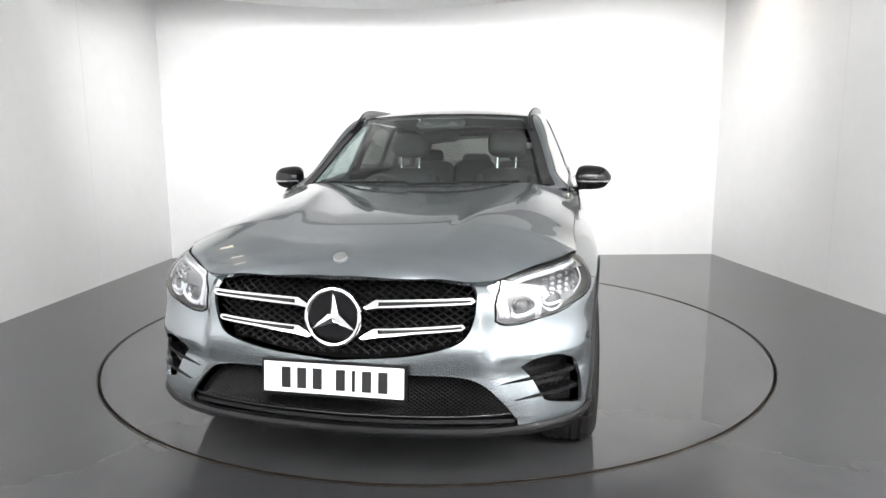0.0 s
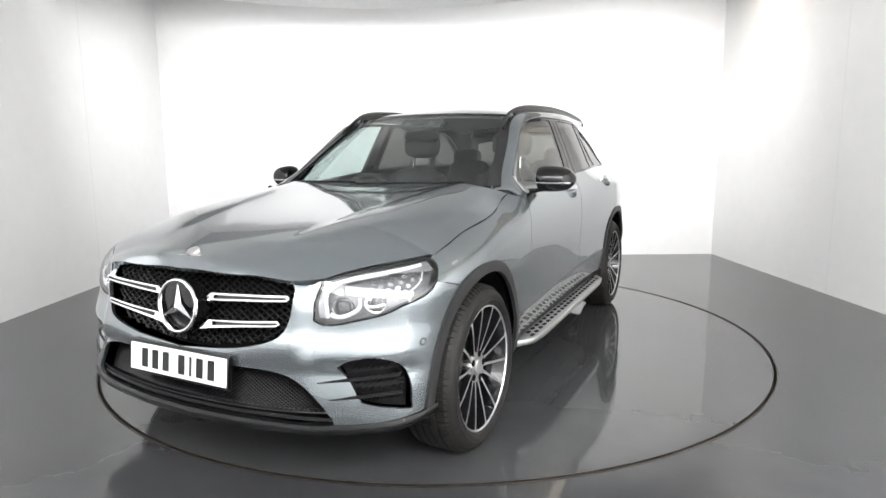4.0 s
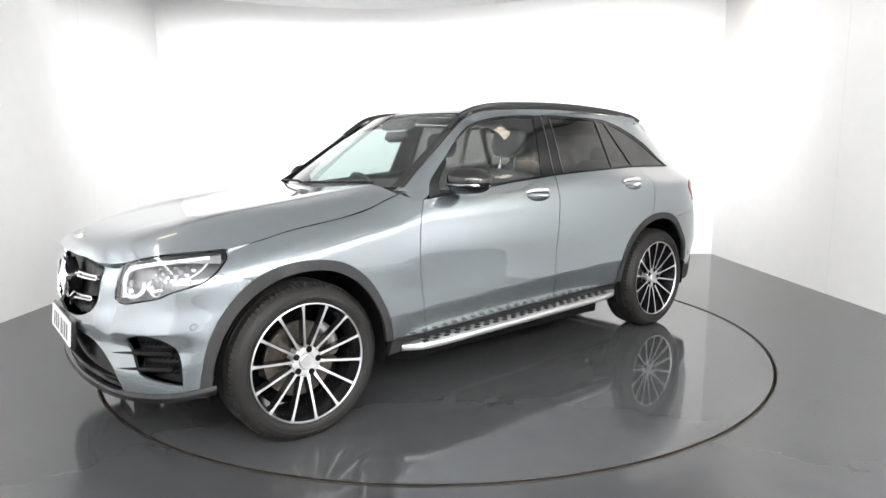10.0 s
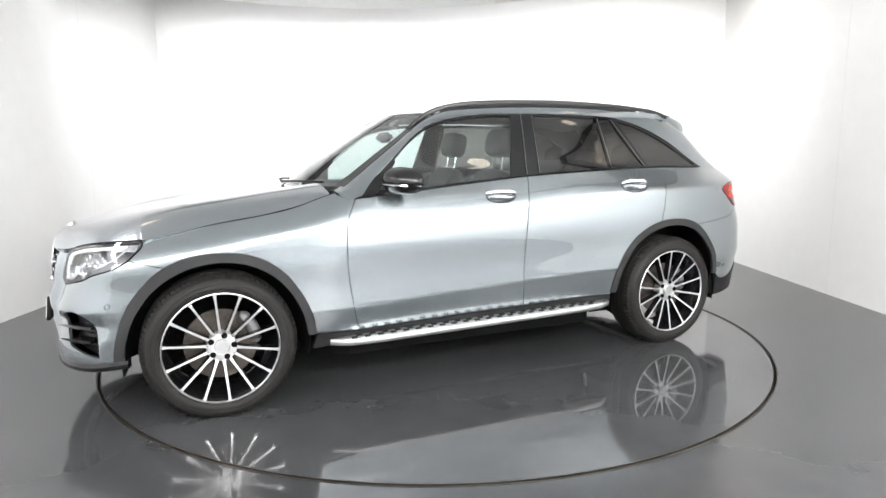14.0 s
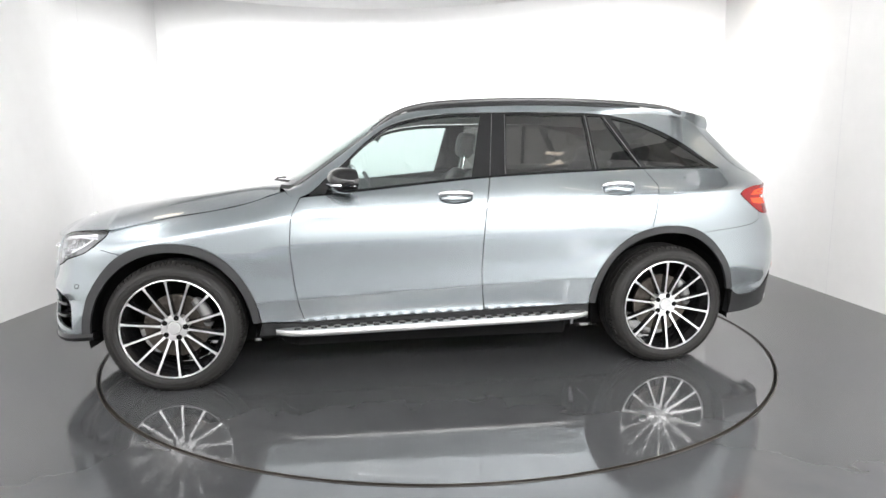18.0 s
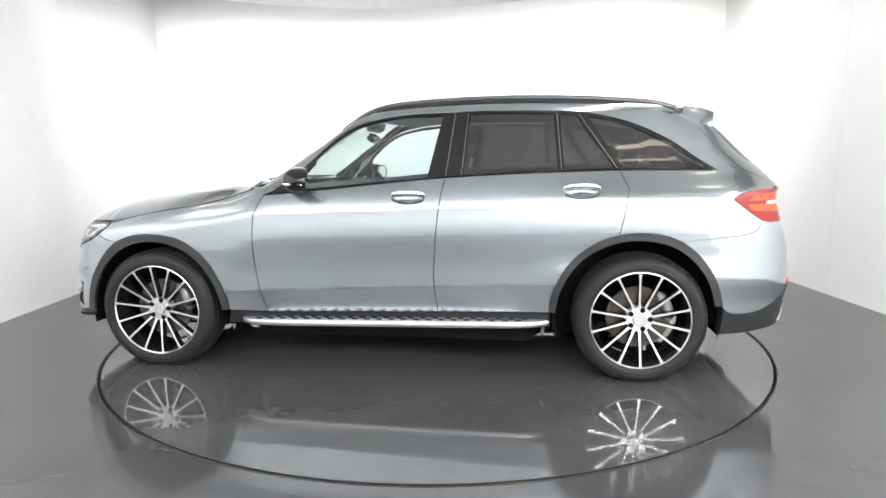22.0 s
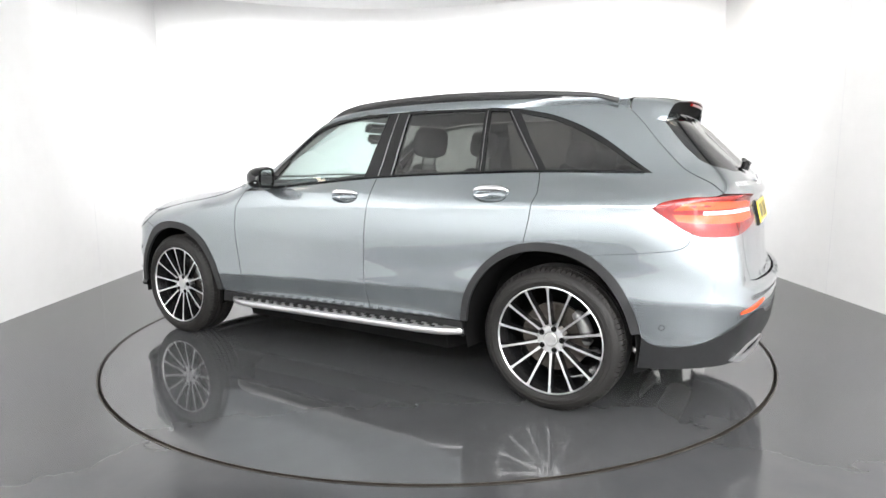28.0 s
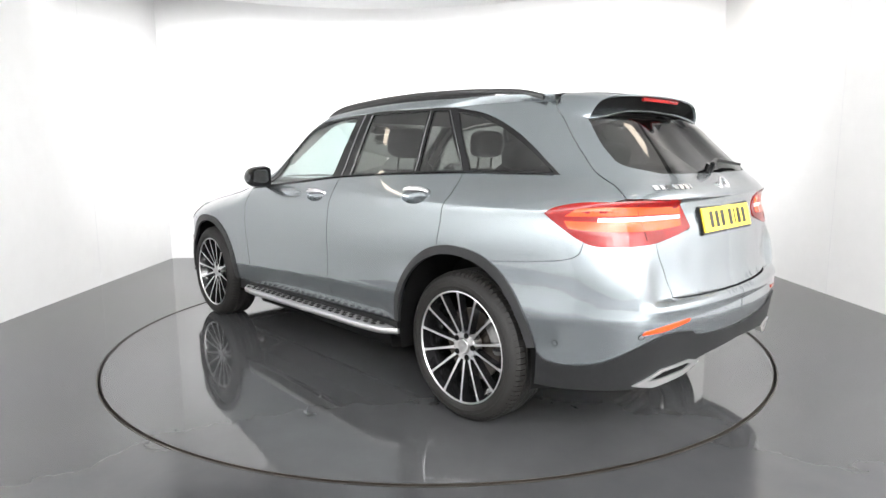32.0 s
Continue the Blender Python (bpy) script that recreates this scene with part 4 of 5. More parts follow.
def wrap_n(s, z):
    s = np.asarray(s, float)
    p = wrap(np.abs(s), z)
    p[..., 1] *= np.where(s < 0, -1, 1)
    return p


def car_part(name, bm, material, label="", parent=None, **k):
    ob = part(name, bm, material, parent or car, label, **k)
    return ob if parent else on_car(ob)


# grille
g_half = curve(GR, 6)
g_in = mirrored(g_half)
# near-black sheet: its colour stands in for the shaded void behind the mesh
grille = body("grille", g_in, DARK, "black diamond mesh grille with chrome twin louvres", fmap=wrap_n, lift=-0.08, gap=-0.006, thick=-0.08, step=0.05)


def mesh_net(name, half_poly, lift, cx, cz, r, parent, label):
    """A net of crossing wires inside an outline on the nose."""
    poly = mirrored(half_poly)
    lo, hi = poly.min(0), poly.max(0)
    bm = bmesh.new()
    for sgn in (1, -1):
        a = lo[0] - (hi[1] - lo[1]) * cx / cz
        while a < hi[0] + (hi[1] - lo[1]) * cx / cz:
            pts = [(a + sgn * cx * t, lo[1] + cz * t) for t in np.arange(0, (hi[1] - lo[1]) / cz + 0.25, 0.5)]
            if sgn < 0:
                pts = [(p[0] + (hi[1] - lo[1]) * cx / cz, p[1]) for p in pts]
            ok = inside(np.array(pts), poly)
            run = []
            for p, k in list(zip(pts, ok)) + [(None, False)]:
                if k:
                    run.append(p)
                else:
                    if len(run) > 1:
                        P = wrap_n(np.array([q[0] for q in run]), np.array([q[1] for q in run]))
                        tube(bm, [(q[0] + lift, q[1], q[2]) for q in P], r, 4, cap=False)
                    run = []
            a += cx
    return part(name, bm, MESH_GLOSS, parent, label)


mesh_net("grille_mesh", g_half, -0.045, 0.042, 0.026, 0.0038, grille, "black diamond wire mesh")
for sd in (1, -1):
    for up in (1, 0):
        if up:
            o = [(0.098, 0.739), (0.145, 0.768), (0.30, 0.776), (0.482, 0.782), (0.491, 0.770), (0.480, 0.760), (0.30, 0.750), (0.15, 0.740), (0.112, 0.733)]
        else:
            o = [(0.088, 0.632), (0.14, 0.666), (0.30, 0.679), (0.452, 0.692), (0.460, 0.680), (0.446, 0.670), (0.30, 0.655), (0.16, 0.637), (0.102, 0.627)]
        ol = np.array([fy(y, z) for y, z in o])
        hole = np.array([fy(y, z) for y, z in ([(0.158, 0.761), (0.30, 0.768), (0.476, 0.774), (0.482, 0.769), (0.475, 0.766), (0.30, 0.758), (0.155, 0.747)] if up else
                                               [(0.155, 0.662), (0.30, 0.671), (0.446, 0.684), (0.452, 0.679), (0.443, 0.676), (0.30, 0.663), (0.158, 0.646)])])
        lv = panel("louvre", ol, wrap, CHROME, grille, "chrome louvre frame", lift=0.014, thick=0.028, gap=0, holes=[hole], step=0.02, side=sd)
        panel("louvre_infill", hole, wrap, GLOSS_BLACK, lv, "gloss black infill", lift=0.004, thick=0.018, gap=-0.003, step=0.03, side=sd)


def star(c, r, lean, parent, t=0.085, sgn=1):
    """A round badge: a ring with three tapered arms, facing forwards (or back)."""
    m = Matrix.Translation(c) @ Matrix.Rotation(radians(lean), 4, "Y")
    bm = bmesh.new()
    tube(bm, [m @ Vector((0, r * math.cos(a), r * math.sin(a))) for a in np.linspace(0, 2 * math.pi, 49)[:-1]], r * t, 8, closed=True, up=(1, 0, 0))
    for k in range(3):
        a = math.pi / 2 + k * 2 * math.pi / 3
        d, q = Vector((0, math.cos(a), math.sin(a))), Vector((0, -math.sin(a), math.cos(a)))
        tip = bm.verts.new(m @ (d * r * 0.96 + Vector((sgn * 0.001, 0, 0))))
        l1, l2 = bm.verts.new(m @ (d * r * 0.10 + q * r * 0.19)), bm.verts.new(m @ (d * r * 0.10 - q * r * 0.19))
        top = bm.verts.new(m @ Vector((sgn * r * 0.16, 0, 0)))
        back = bm.verts.new(m @ Vector((-sgn * r * 0.04, 0, 0)))
        for f in ((tip, l1, top), (l2, tip, top), (tip, back, l1), (l2, back, tip)):
            bm.faces.new(f)
    return part("badge", bm, CHROME, parent, "chrome ring badge", smooth=True)


sb = star((3.664, 0, 0.712), 0.098, -6, grille)
bm = bmesh.new()
tube(bm, [(3.600, 0, 0.714), (3.655, 0, 0.712)], 0.094, 40)
part("badge_plate", bm, GLOSS_BLACK, sb, "gloss black badge plate", smooth=True)
bm = bmesh.new()
tube(bm, [(3.60, 0, 0.588), (3.642, 0, 0.588)], 0.014, 16)
part("front_camera", bm, GLOSS_BLACK, grille, "small black parking camera", smooth=True)
bm = bmesh.new()
tube(bm, [(3.573, 0, 0.906), (3.578, 0, 0.915)], [0.026, 0.024], 24)
car_part("bonnet_badge", bm, SATIN, "small round silver bonnet badge", smooth=True)

# lower intake, its trim and the splitter
i_half = curve(INTAKE, 6) + curve([fy(0.645, 0.32), fy(0.3, 0.315), fy(0.0, 0.312)], 6)
intake = body("lower_intake", mirrored(i_half), MESH_BLACK, "black mesh lower intake", fmap=wrap_n, lift=-0.09, gap=-0.004, thick=-0.09, step=0.06)
mesh_net("intake_mesh", i_half, -0.06, 0.020, 0.0145, 0.0022, intake, "fine black wire mesh")


def sweep(name, prof, s0, s1, zf, material, label, parent=None, n=60):
    """A moulding run round the nose: prof rows (out, up), skin lengths s0 to s1 on both sides, height zf(s)."""
    rows = []
    for s in np.linspace(-s1, s1, n):
        z = float(zf(abs(s)))
        p = wrap_n(np.array([s - 1e-3, s, s + 1e-3]), np.full(3, z))
        d = p[2] - p[0]
        nn = np.array([d[1], -d[0], 0])
        nn /= np.linalg.norm(nn)
        if nn[0] < 0 and abs(s) < 0.5:
            nn = -nn
        if np.dot(nn, p[1] - np.array([2.0, 0, z])) < 0:
            nn = -nn
        rows.append([p[1] + nn * o + np.array([0, 0, u]) for o, u in prof])
    ob = loft(name, rows, material, parent or car, label, closed=True, caps=True)
    return ob if parent else on_car(ob)


s_c = fy(0.64, 0.33)[0]
s_a = sx(3.275, 0.31)[0]
spz = spl([(0, 0.283), (s_c * 0.8, 0.285), (s_c, 0.291), ((s_c + s_a) / 2, 0.300), (s_a, 0.318)])
sweep("splitter", [(-0.05, 0.031), (0.002, 0.031), (0.009, 0.027), (0.014, 0.012), (0.014, 0.006), (0.006, -0.010), (-0.004, -0.014), (-0.05, -0.016)], 0, s_a, spz, GLOSS_BLACK, "gloss black front splitter blade")
tz = spl([(0, 0.352), (s_c * 0.6, 0.353), (s_c, 0.362)])
sweep("intake_trim", [(-0.020, 0.0015), (-0.014, 0.0015), (-0.013, 0.0), (-0.014, -0.0015), (-0.020, -0.0015)], 0, s_c * 0.97, tz, SATIN_BLACK, "thin satin intake strip")
sweep("intake_lip", [(-0.07, 0.006), (-0.022, 0.006), (-0.018, -0.006), (-0.03, -0.012), (-0.07, -0.012)], 0, s_c, spl([(0, 0.328), (s_c, 0.331)]), MESH_BLACK, "gloss black intake lip")


def vents(sd):
    v = body("side_vent", VENT, MESH_BLACK, "black front corner vent with two fins", lift=-0.05, gap=-0.003, thick=-0.05, step=0.04, side=sd)
    for (y0, z0), (y1, z1) in (((0.585, 0.472), (0.835, 0.494)), ((0.632, 0.414), (0.845, 0.432))):
        rows = []
        for t in np.linspace(0, 1, 10):
            y, z, h = y0 + (y1 - y0) * t, z0 + (z1 - z0) * t + 0.004 * math.sin(3 * t), 0.0015 + 0.0055 * min(1, t * 2.2)
            a = ny(y, z, 0.004)
            b = ny(y, z, -0.05 * min(1, t * 3) - 0.002)
            rows.append([(b[0], b[1], z - h), (b[0], b[1], z + h), (a[0], a[1], z + h), (a[0], a[1], z - h)])
        loft("fin", rows, GLOSS_BLACK, v, "gloss black fin", side=sd, closed=True, caps=True)
    bm = bmesh.new()
    for k in range(7):
        for j in range(9):
            y, z = 0.70 + 0.021 * j, 0.40 + 0.022 * k
            if inside(np.array([fy(y, z)]), VENT)[0]:
                a, b = ny(y - 0.008, z, -0.04), ny(y + 0.008, z + 0.008, -0.04)
                tube(bm, [(a[0], a[1] * sd, a[2]), (b[0], b[1] * sd, b[2])], 0.003, 4)
    part("vent_mesh", bm, GLOSS_BLACK, v)


both(vents)


# headlights
def headlight(sd):
    hl = body("headlight", LAMP, LAMP_GREY, "clear headlight with projector lenses and white light guide", lift=-0.05, gap=0.003, thick=-0.05, step=0.03, side=sd)

    def P(p, lift):
        q = on_skin(p, lift)
        return (q[0], q[1] * sd, q[2])
    bm = bmesh.new()
    tube(bm, [P(q, -0.001) for q in resample(inset(LAMP, 0.0025), 0.03)], 0.0042, 6, closed=True)
    part("seal", bm, DARK, hl, "black lamp edge", smooth=True)
    # bright brow under the upper edge, bright bowls
    brow = loop([fy(0.574, 0.828), fy(0.64, 0.851), fy(0.713, 0.868), sx(3.20, 0.880)], [sx(3.20, 0.880), sx(3.212, 0.848)], [sx(3.212, 0.848), fy(0.76, 0.852), fy(0.66, 0.832), fy(0.60, 0.806)], [fy(0.60, 0.806), fy(0.592, 0.76), fy(0.60, 0.70)], [fy(0.60, 0.70), fy(0.572, 0.70)], [fy(0.572, 0.70), fy(0.566, 0.76), fy(0.574, 0.828)])
    panel("brow", brow, wrap, LAMP_SILVER, hl, "silvered lamp brow", lift=-0.010, gap=0, thick=0.004, side=sd, step=0.03)
    for (y, z, r) in ((0.655, 0.742, 0.033), (0.760, 0.762, 0.032)):
        c = np.array(ny(y, z, -0.035))
        d = np.array([0.94, 0.34, 0])
        bm = bmesh.new()
        rings = []
        for a, k in ((0.0, 0.75), (0.03, 1.2), (0.034, 1.3), (0.032, 1.12)):
            rings.append((c + d * (a - 0.01), r * k))
        u, v = np.array([-0.34, 0.94, 0]), np.array([0, 0, 1])
        vs = [[bm.verts.new(((q + u * rr * math.cos(t) + v * rr * 0.92 * math.sin(t)) * [1, sd, 1]).tolist()) for t in np.linspace(0, 2 * math.pi, 25)[:-1]] for q, rr in rings]
        for a, b in zip(vs, vs[1:]):
            for k in range(24):
                bm.faces.new((a[k], a[(k + 1) % 24], b[(k + 1) % 24], b[k]))
        pr = part("projector", bm, LAMP_SILVER, hl, "bright projector bowl", smooth=True)
        bm = bmesh.new()
        bmesh.ops.create_uvsphere(bm, u_segments=20, v_segments=12, radius=r * 0.8, matrix=Matrix.Translation([(c + d * 0.004)[0], (c + d * 0.004)[1] * sd, c[2]]) @ Matrix.Diagonal((0.7, 0.9, 0.9, 1)))
        part("projector_lens", bm, LAMP_BLACK, pr, "dark glassy projector lens", smooth=True)
    # light guide over the top and down the inner end, with a hook below each bowl
    for pts, r in (([fy(0.602, 0.70), fy(0.592, 0.76), fy(0.600, 0.808), fy(0.66, 0.836), fy(0.76, 0.857), sx(3.245, 0.870)], 0.0075),
                   ([fy(0.612, 0.712), fy(0.64, 0.704), fy(0.68, 0.714), fy(0.708, 0.738), fy(0.706, 0.772)], 0.0065),
                   ([fy(0.730, 0.775), fy(0.727, 0.752), fy(0.748, 0.740), fy(0.790, 0.748)], 0.0045),
                   ([fy(0.835, 0.775), sx(3.31, 0.815), sx(3.262, 0.850)], 0.0028)):
        bm = bmesh.new()
        tube(bm, [P(q, -0.011) for q in curve(pts, 5)], r, 6, squash=1.3)
        part("light_guide", bm, LAMP_WHITE, hl, "white light guide", smooth=True)
    # bright facets of the lamp matrix
    for j in range(4):
        for i in range(5):
            y, z = 0.735 + 0.026 * i, 0.770 + 0.020 * j + 0.006 * i
            if not inside(np.array([fy(y, z)]), inset(LAMP, 0.022))[0]:
                continue
            a = np.array(ny(y, z, -0.024))
            bm = bmesh.new()
            box(bm, (a[0], a[1] * sd, a[2]), (0.010, 0.019, 0.013), Matrix.Rotation(radians((10 + 14 * i) * sd), 4, "Z") @ Matrix.Rotation(radians(9 * j - 20), 4, "Y"))
            part("lamp_facet", bm, LAMP_SILVER, hl, bevel=0.002)
    ln = panel("lens", LAMP, wrap, LENS, hl, "clear lens", lift=0.003, gap=0.003, thick=0.004, side=sd, step=0.03)
    ln.visible_shadow = False


both(headlight)


# number plates: the characters become plain bars
def plate(name, c, lean, back, material, label):
    h = on_car(new(name))
    h.parent = car
    h.matrix_basis = Matrix.Translation((-AX, -AY, 0)) @ pose(*c, 0, lean, 180 if back else 0)
    tagged(h, label)
    bm = bmesh.new()
    box(bm, (-0.004, 0, 0), (0.02, 0.545, 0.130))
    part("holder", bm, GLOSS_BLACK, h, "black plate holder", bevel=0.004)
    bm = bmesh.new()
    box(bm, (0.008, 0, 0), (0.006, 0.520, 0.108))
    part("plate_face", bm, material, h, bevel=0.002)
    y = 0.202
    for k in range(7):
        wd = 0.034 if k != 2 else 0.012
        bm = bmesh.new()
        box(bm, (0.0115, y - wd / 2, 0.0), (0.0012, wd, 0.074))
        part("character_bar", bm, INK, h)
        y -= wd + (0.052 if k == 3 else 0.025)


plate("front_number_plate", (3.680, 0, 0.490), -6, False, PLATE_W, "white plate with dark character bars in a black holder")
plate("rear_number_plate", (-0.836, 0, 0.980), -14, True, PLATE_Y, "yellow plate with dark character bars")


# mirrors
def mirror(sd):
    m = on_car(new("door_mirror"))
    m.parent = car
    tagged(m, "gloss black door mirror with chrome strip")
    rows = []
    for t in np.linspace(0, 1, 14):
        y = 0.857 + 0.207 * t
        k = math.sqrt(max(0.0, 1 - (2 * abs(t - 0.47)) ** 3.4)) if 0.02 < t < 0.98 else 0.22
        xs_ = 1.945 - 0.055 * t
        hx, hz = 0.096 * k, (0.078 - 0.014 * t) * k
        zc = 1.145 - 0.004 * t
        rows.append([(xs_ + max(-0.044, hx * math.copysign(abs(math.cos(a)) ** 0.85, math.cos(a))), y, zc + hz * math.copysign(abs(math.sin(a)) ** 0.9, math.sin(a)))
                     for a in np.linspace(0, 2 * math.pi, 25)[:-1]])
    loft("housing", rows, GLOSS_BLACK, m, "gloss black mirror cap", side=sd, closed=True, caps=True)
    rows = []
    for t in np.linspace(0.04, 0.97, 12):
        y = 0.857 + 0.207 * t
        k = math.sqrt(max(0.0, 1 - (2 * abs(t - 0.47)) ** 4.5))
        xs_ = 1.945 - 0.055 * t
        xx = xs_ + 0.0985 * k
        rows.append([(xx - 0.02, y, 1.1255), (xx - 0.003, y, 1.127), (xx + 0.0005, y, 1.124), (xx - 0.001, y, 1.118), (xx - 0.02, y, 1.116)])
    rows.append([(1.86, 1.046, 1.128), (1.86, 1.047, 1.130), (1.86, 1.047, 1.126), (1.86, 1.046, 1.117), (1.86, 1.045, 1.114)])
    loft("indicator_strip", rows, CHROME, m, "bright indicator strip", side=sd, closed=True, caps=True)
    bm = bmesh.new()
    vs = [bm.verts.new((1.9005 - 0.055 * (y - 0.857) / 0.207, y * sd, z)) for y, z in curve([(0.897, 1.115), (0.902, 1.184), (0.955, 1.193), (1.010, 1.184), (1.021, 1.14), (1.008, 1.104), (0.94, 1.098), (0.897, 1.115)], 4)[:-1]]
    r = bmesh.ops.extrude_face_region(bm, geom=[bm.faces.new(vs)])
    bmesh.ops.translate(bm, verts=[v for v in r["geom"] if isinstance(v, bmesh.types.BMVert)], vec=(0.01, 0, 0))
    part("mirror_glass", bm, CHROME, m, "silvered mirror glass")
    bm = bmesh.new()
    tube(bm, [(2.02, 0.80 * sd, 1.075), (1.99, 0.86 * sd, 1.080), (1.95, 0.93 * sd, 1.092)], [0.026, 0.022, 0.02], 10, squash=0.6)
    part("mirror_arm", bm, GLOSS_BLACK, m, "gloss black mirror foot", smooth=True)


both(mirror)


# door handles
def handle(x, z, sd):
    h = on_car(new("door_handle"))
    h.parent = car
    tagged(h, "chrome door handle over a recessed cup")
    rows = []
    for k, deep in ((1.02, 0.001), (1.0, -0.003), (0.93, -0.014), (0.78, -0.026), (0.5, -0.033), (0.03, -0.035)):
        rows.append([on_skin(sx(x + 0.096 * k * math.cos(a), z - 0.008 + 0.036 * k * math.sin(a)), deep) for a in np.linspace(0, 2 * math.pi, 33)[:-1]])
    loft("handle_cup", rows, PAINT, h, "grey recessed cup", side=sd, closed=True)
    rows = []
    for t in np.linspace(-1, 1, 17):
        k = math.sqrt(max(0.02, 1 - abs(t) ** 2.6))
        q = on_skin(sx(x + 0.100 * t, z + 0.006), 0.004 + 0.028 * k)
        hz = 0.0175 * (0.35 + 0.65 * k)
        rows.append([(q[0], q[1] - 0.013 + 0.013 * math.sin(b), q[2] + 0.002 + hz * math.cos(b)) for b in np.radians((-30, 0, 30, 60, 90, 120, 150, 180, 210))])
    loft("grip", rows, CHROME, h, "chrome grip", side=sd, closed=True, caps=True)


both(lambda sd: [handle(x, z, sd) for x, z in HANDLES])


# side steps
def side_step(sd):
    st = on_car(new("side_step"))
    st.parent = car
    tagged(st, "aluminium side step with black rubber studs")
    X0, X1 = 0.50, 2.33
    out = spl([(X0, 0.895), (X0 + 0.10, 0.955), (X0 + 0.3, 0.972), (X1 - 0.3, 0.972), (X1 - 0.1, 0.955), (X1, 0.895)])
    zz = spl([(X0, 0.338), (X1, 0.308)])
    rows, inner = [], []
    for x in np.linspace(X0, X1, 40):
        o, z = float(out(x)), float(zz(x))
        rows.append([(x, min(0.872, o - 0.02), z + 0.012), (x, o - 0.016, z + 0.012), (x, o - 0.004, z + 0.008), (x, o, z + 0.001), (x, o - 0.001, z - 0.016), (x, o - 0.007, z - 0.023), (x, min(0.872, o - 0.02), z - 0.018)])
        inner.append([(x, 0.79, z + 0.004), (x, min(0.873, o - 0.018), z + 0.006), (x, min(0.873, o - 0.018), z - 0.012), (x, 0.79, z - 0.012)])
    loft("inner_board", inner, PLASTIC, st, "black inner board", side=sd, closed=True, caps=True)
    loft("board", rows, SATIN, st, "brushed aluminium board", side=sd, closed=True, caps=True)
    data = None
    for k in range(22):
        for j in range(2):
            x, y = X0 + 0.14 + 0.073 * k + 0.036 * j, 0.897 + 0.034 * j
            if data is None:
                bm = bmesh.new()
                box(bm, (0, 0, 0), (0.034, 0.019, 0.007))
                pad = part("tread_stud", bm, RUBBER, st, bevel=0.002)
                data = pad.data
            else:
                pad = new("tread_stud", data)
                pad.parent = st
            pad.location = (x, y * sd, float(zz(x)) + 0.0145)
    bm = bmesh.new()
    for x in (0.75, 1.4, 2.05):
        box(bm, (x, 0.80 * sd, 0.30), (0.06, 0.16, 0.03))
    part("step_bracket", bm, PLASTIC, st, "black step brackets")


both(side_step)


# roof rails
def rail(sd):
    bm = bmesh.new()
    tube(bm, [(x, y * sd, z) for x, y, z in curve([(1.76, 0.584, 1.430), (1.70, 0.574, 1.474), (1.62, 0.566, 1.526), (1.52, 0.575, 1.562), (1.35, 0.588, 1.588), (1.0, 0.600, 1.606), (0.66, 0.602, 1.610), (0.3, 0.598, 1.600), (0.0, 0.588, 1.580), (-0.12, 0.582, 1.563), (-0.21, 0.575, 1.538)], 6)],
         0.0105, 8, squash=1.3)
    car_part("roof_rail", bm, SATIN_BLACK, "black roof rail", smooth=True)
    # black strip, added so that the gap under the rail stays dark
    bm = bmesh.new()
    tube(bm, [(x, y * sd, z) for x, y, z in curve([(1.55, 0.572, 1.533), (1.35, 0.590, 1.566), (1.0, 0.602, 1.584), (0.66, 0.604, 1.588), (0.3, 0.600, 1.577), (0.08, 0.593, 1.560)], 6)], 0.009, 6, squash=1.5)
    car_part("rail_gap_shade", bm, SATIN_BLACK, "black strip for the dark gap under the roof rail", smooth=True)
    # bright line along the glass and black belt strip
    bm = bmesh.new()
    tube(bm, [on_skin(sx(x, float(belt(x)) + 0.004), 0.002) * [1, sd, 1] for x in np.linspace(-0.38, 2.10, 40)], 0.0075, 6)
    car_part("belt_strip", bm, GLOSS_BLACK, "gloss black belt strip", smooth=True)
    for x0, z0, x1, z1 in ((1.096, 1.160, 1.052, 1.520), (1.005, 1.165, 0.975, 1.515), (0.443, 1.185, 0.468, 1.512), (0.135, 1.20, 0.342, 1.508)):
        bm = bmesh.new()
        tube(bm, [on_skin(sx(x0 + (x1 - x0) * t, z0 + (z1 - z0) * t), 0.0) * [1, sd, 1] for t in np.linspace(0, 1, 6)], 0.0020, 6)
        car_part("pane_seal", bm, SEAL, "thin glossy window seal", smooth=True)


both(rail)

# cowl and wipers
rows = [[(2.42 - 0.46 * y * y * 1.1, y, 1.085) for y in np.linspace(-0.74, 0.74, 21)], [(2.36 - 0.46 * y * y, y, 1.108) for y in np.linspace(-0.71, 0.71, 21)]]
on_car(loft("cowl", rows, PLASTIC, car, "black plastic scuttle panel"))
for y0, y1 in ((0.55, -0.05), (-0.05, -0.62)):
    bm = bmesh.new()
    tube(bm, [(2.40 - 0.46 * y * y, y, 1.122 + 0.01 * math.sin(3 * (y - y1))) for y in np.linspace(y0, y1, 10)], 0.007, 6)
    car_part("wiper_blade", bm, PLASTIC, "black wiper blade", smooth=True)

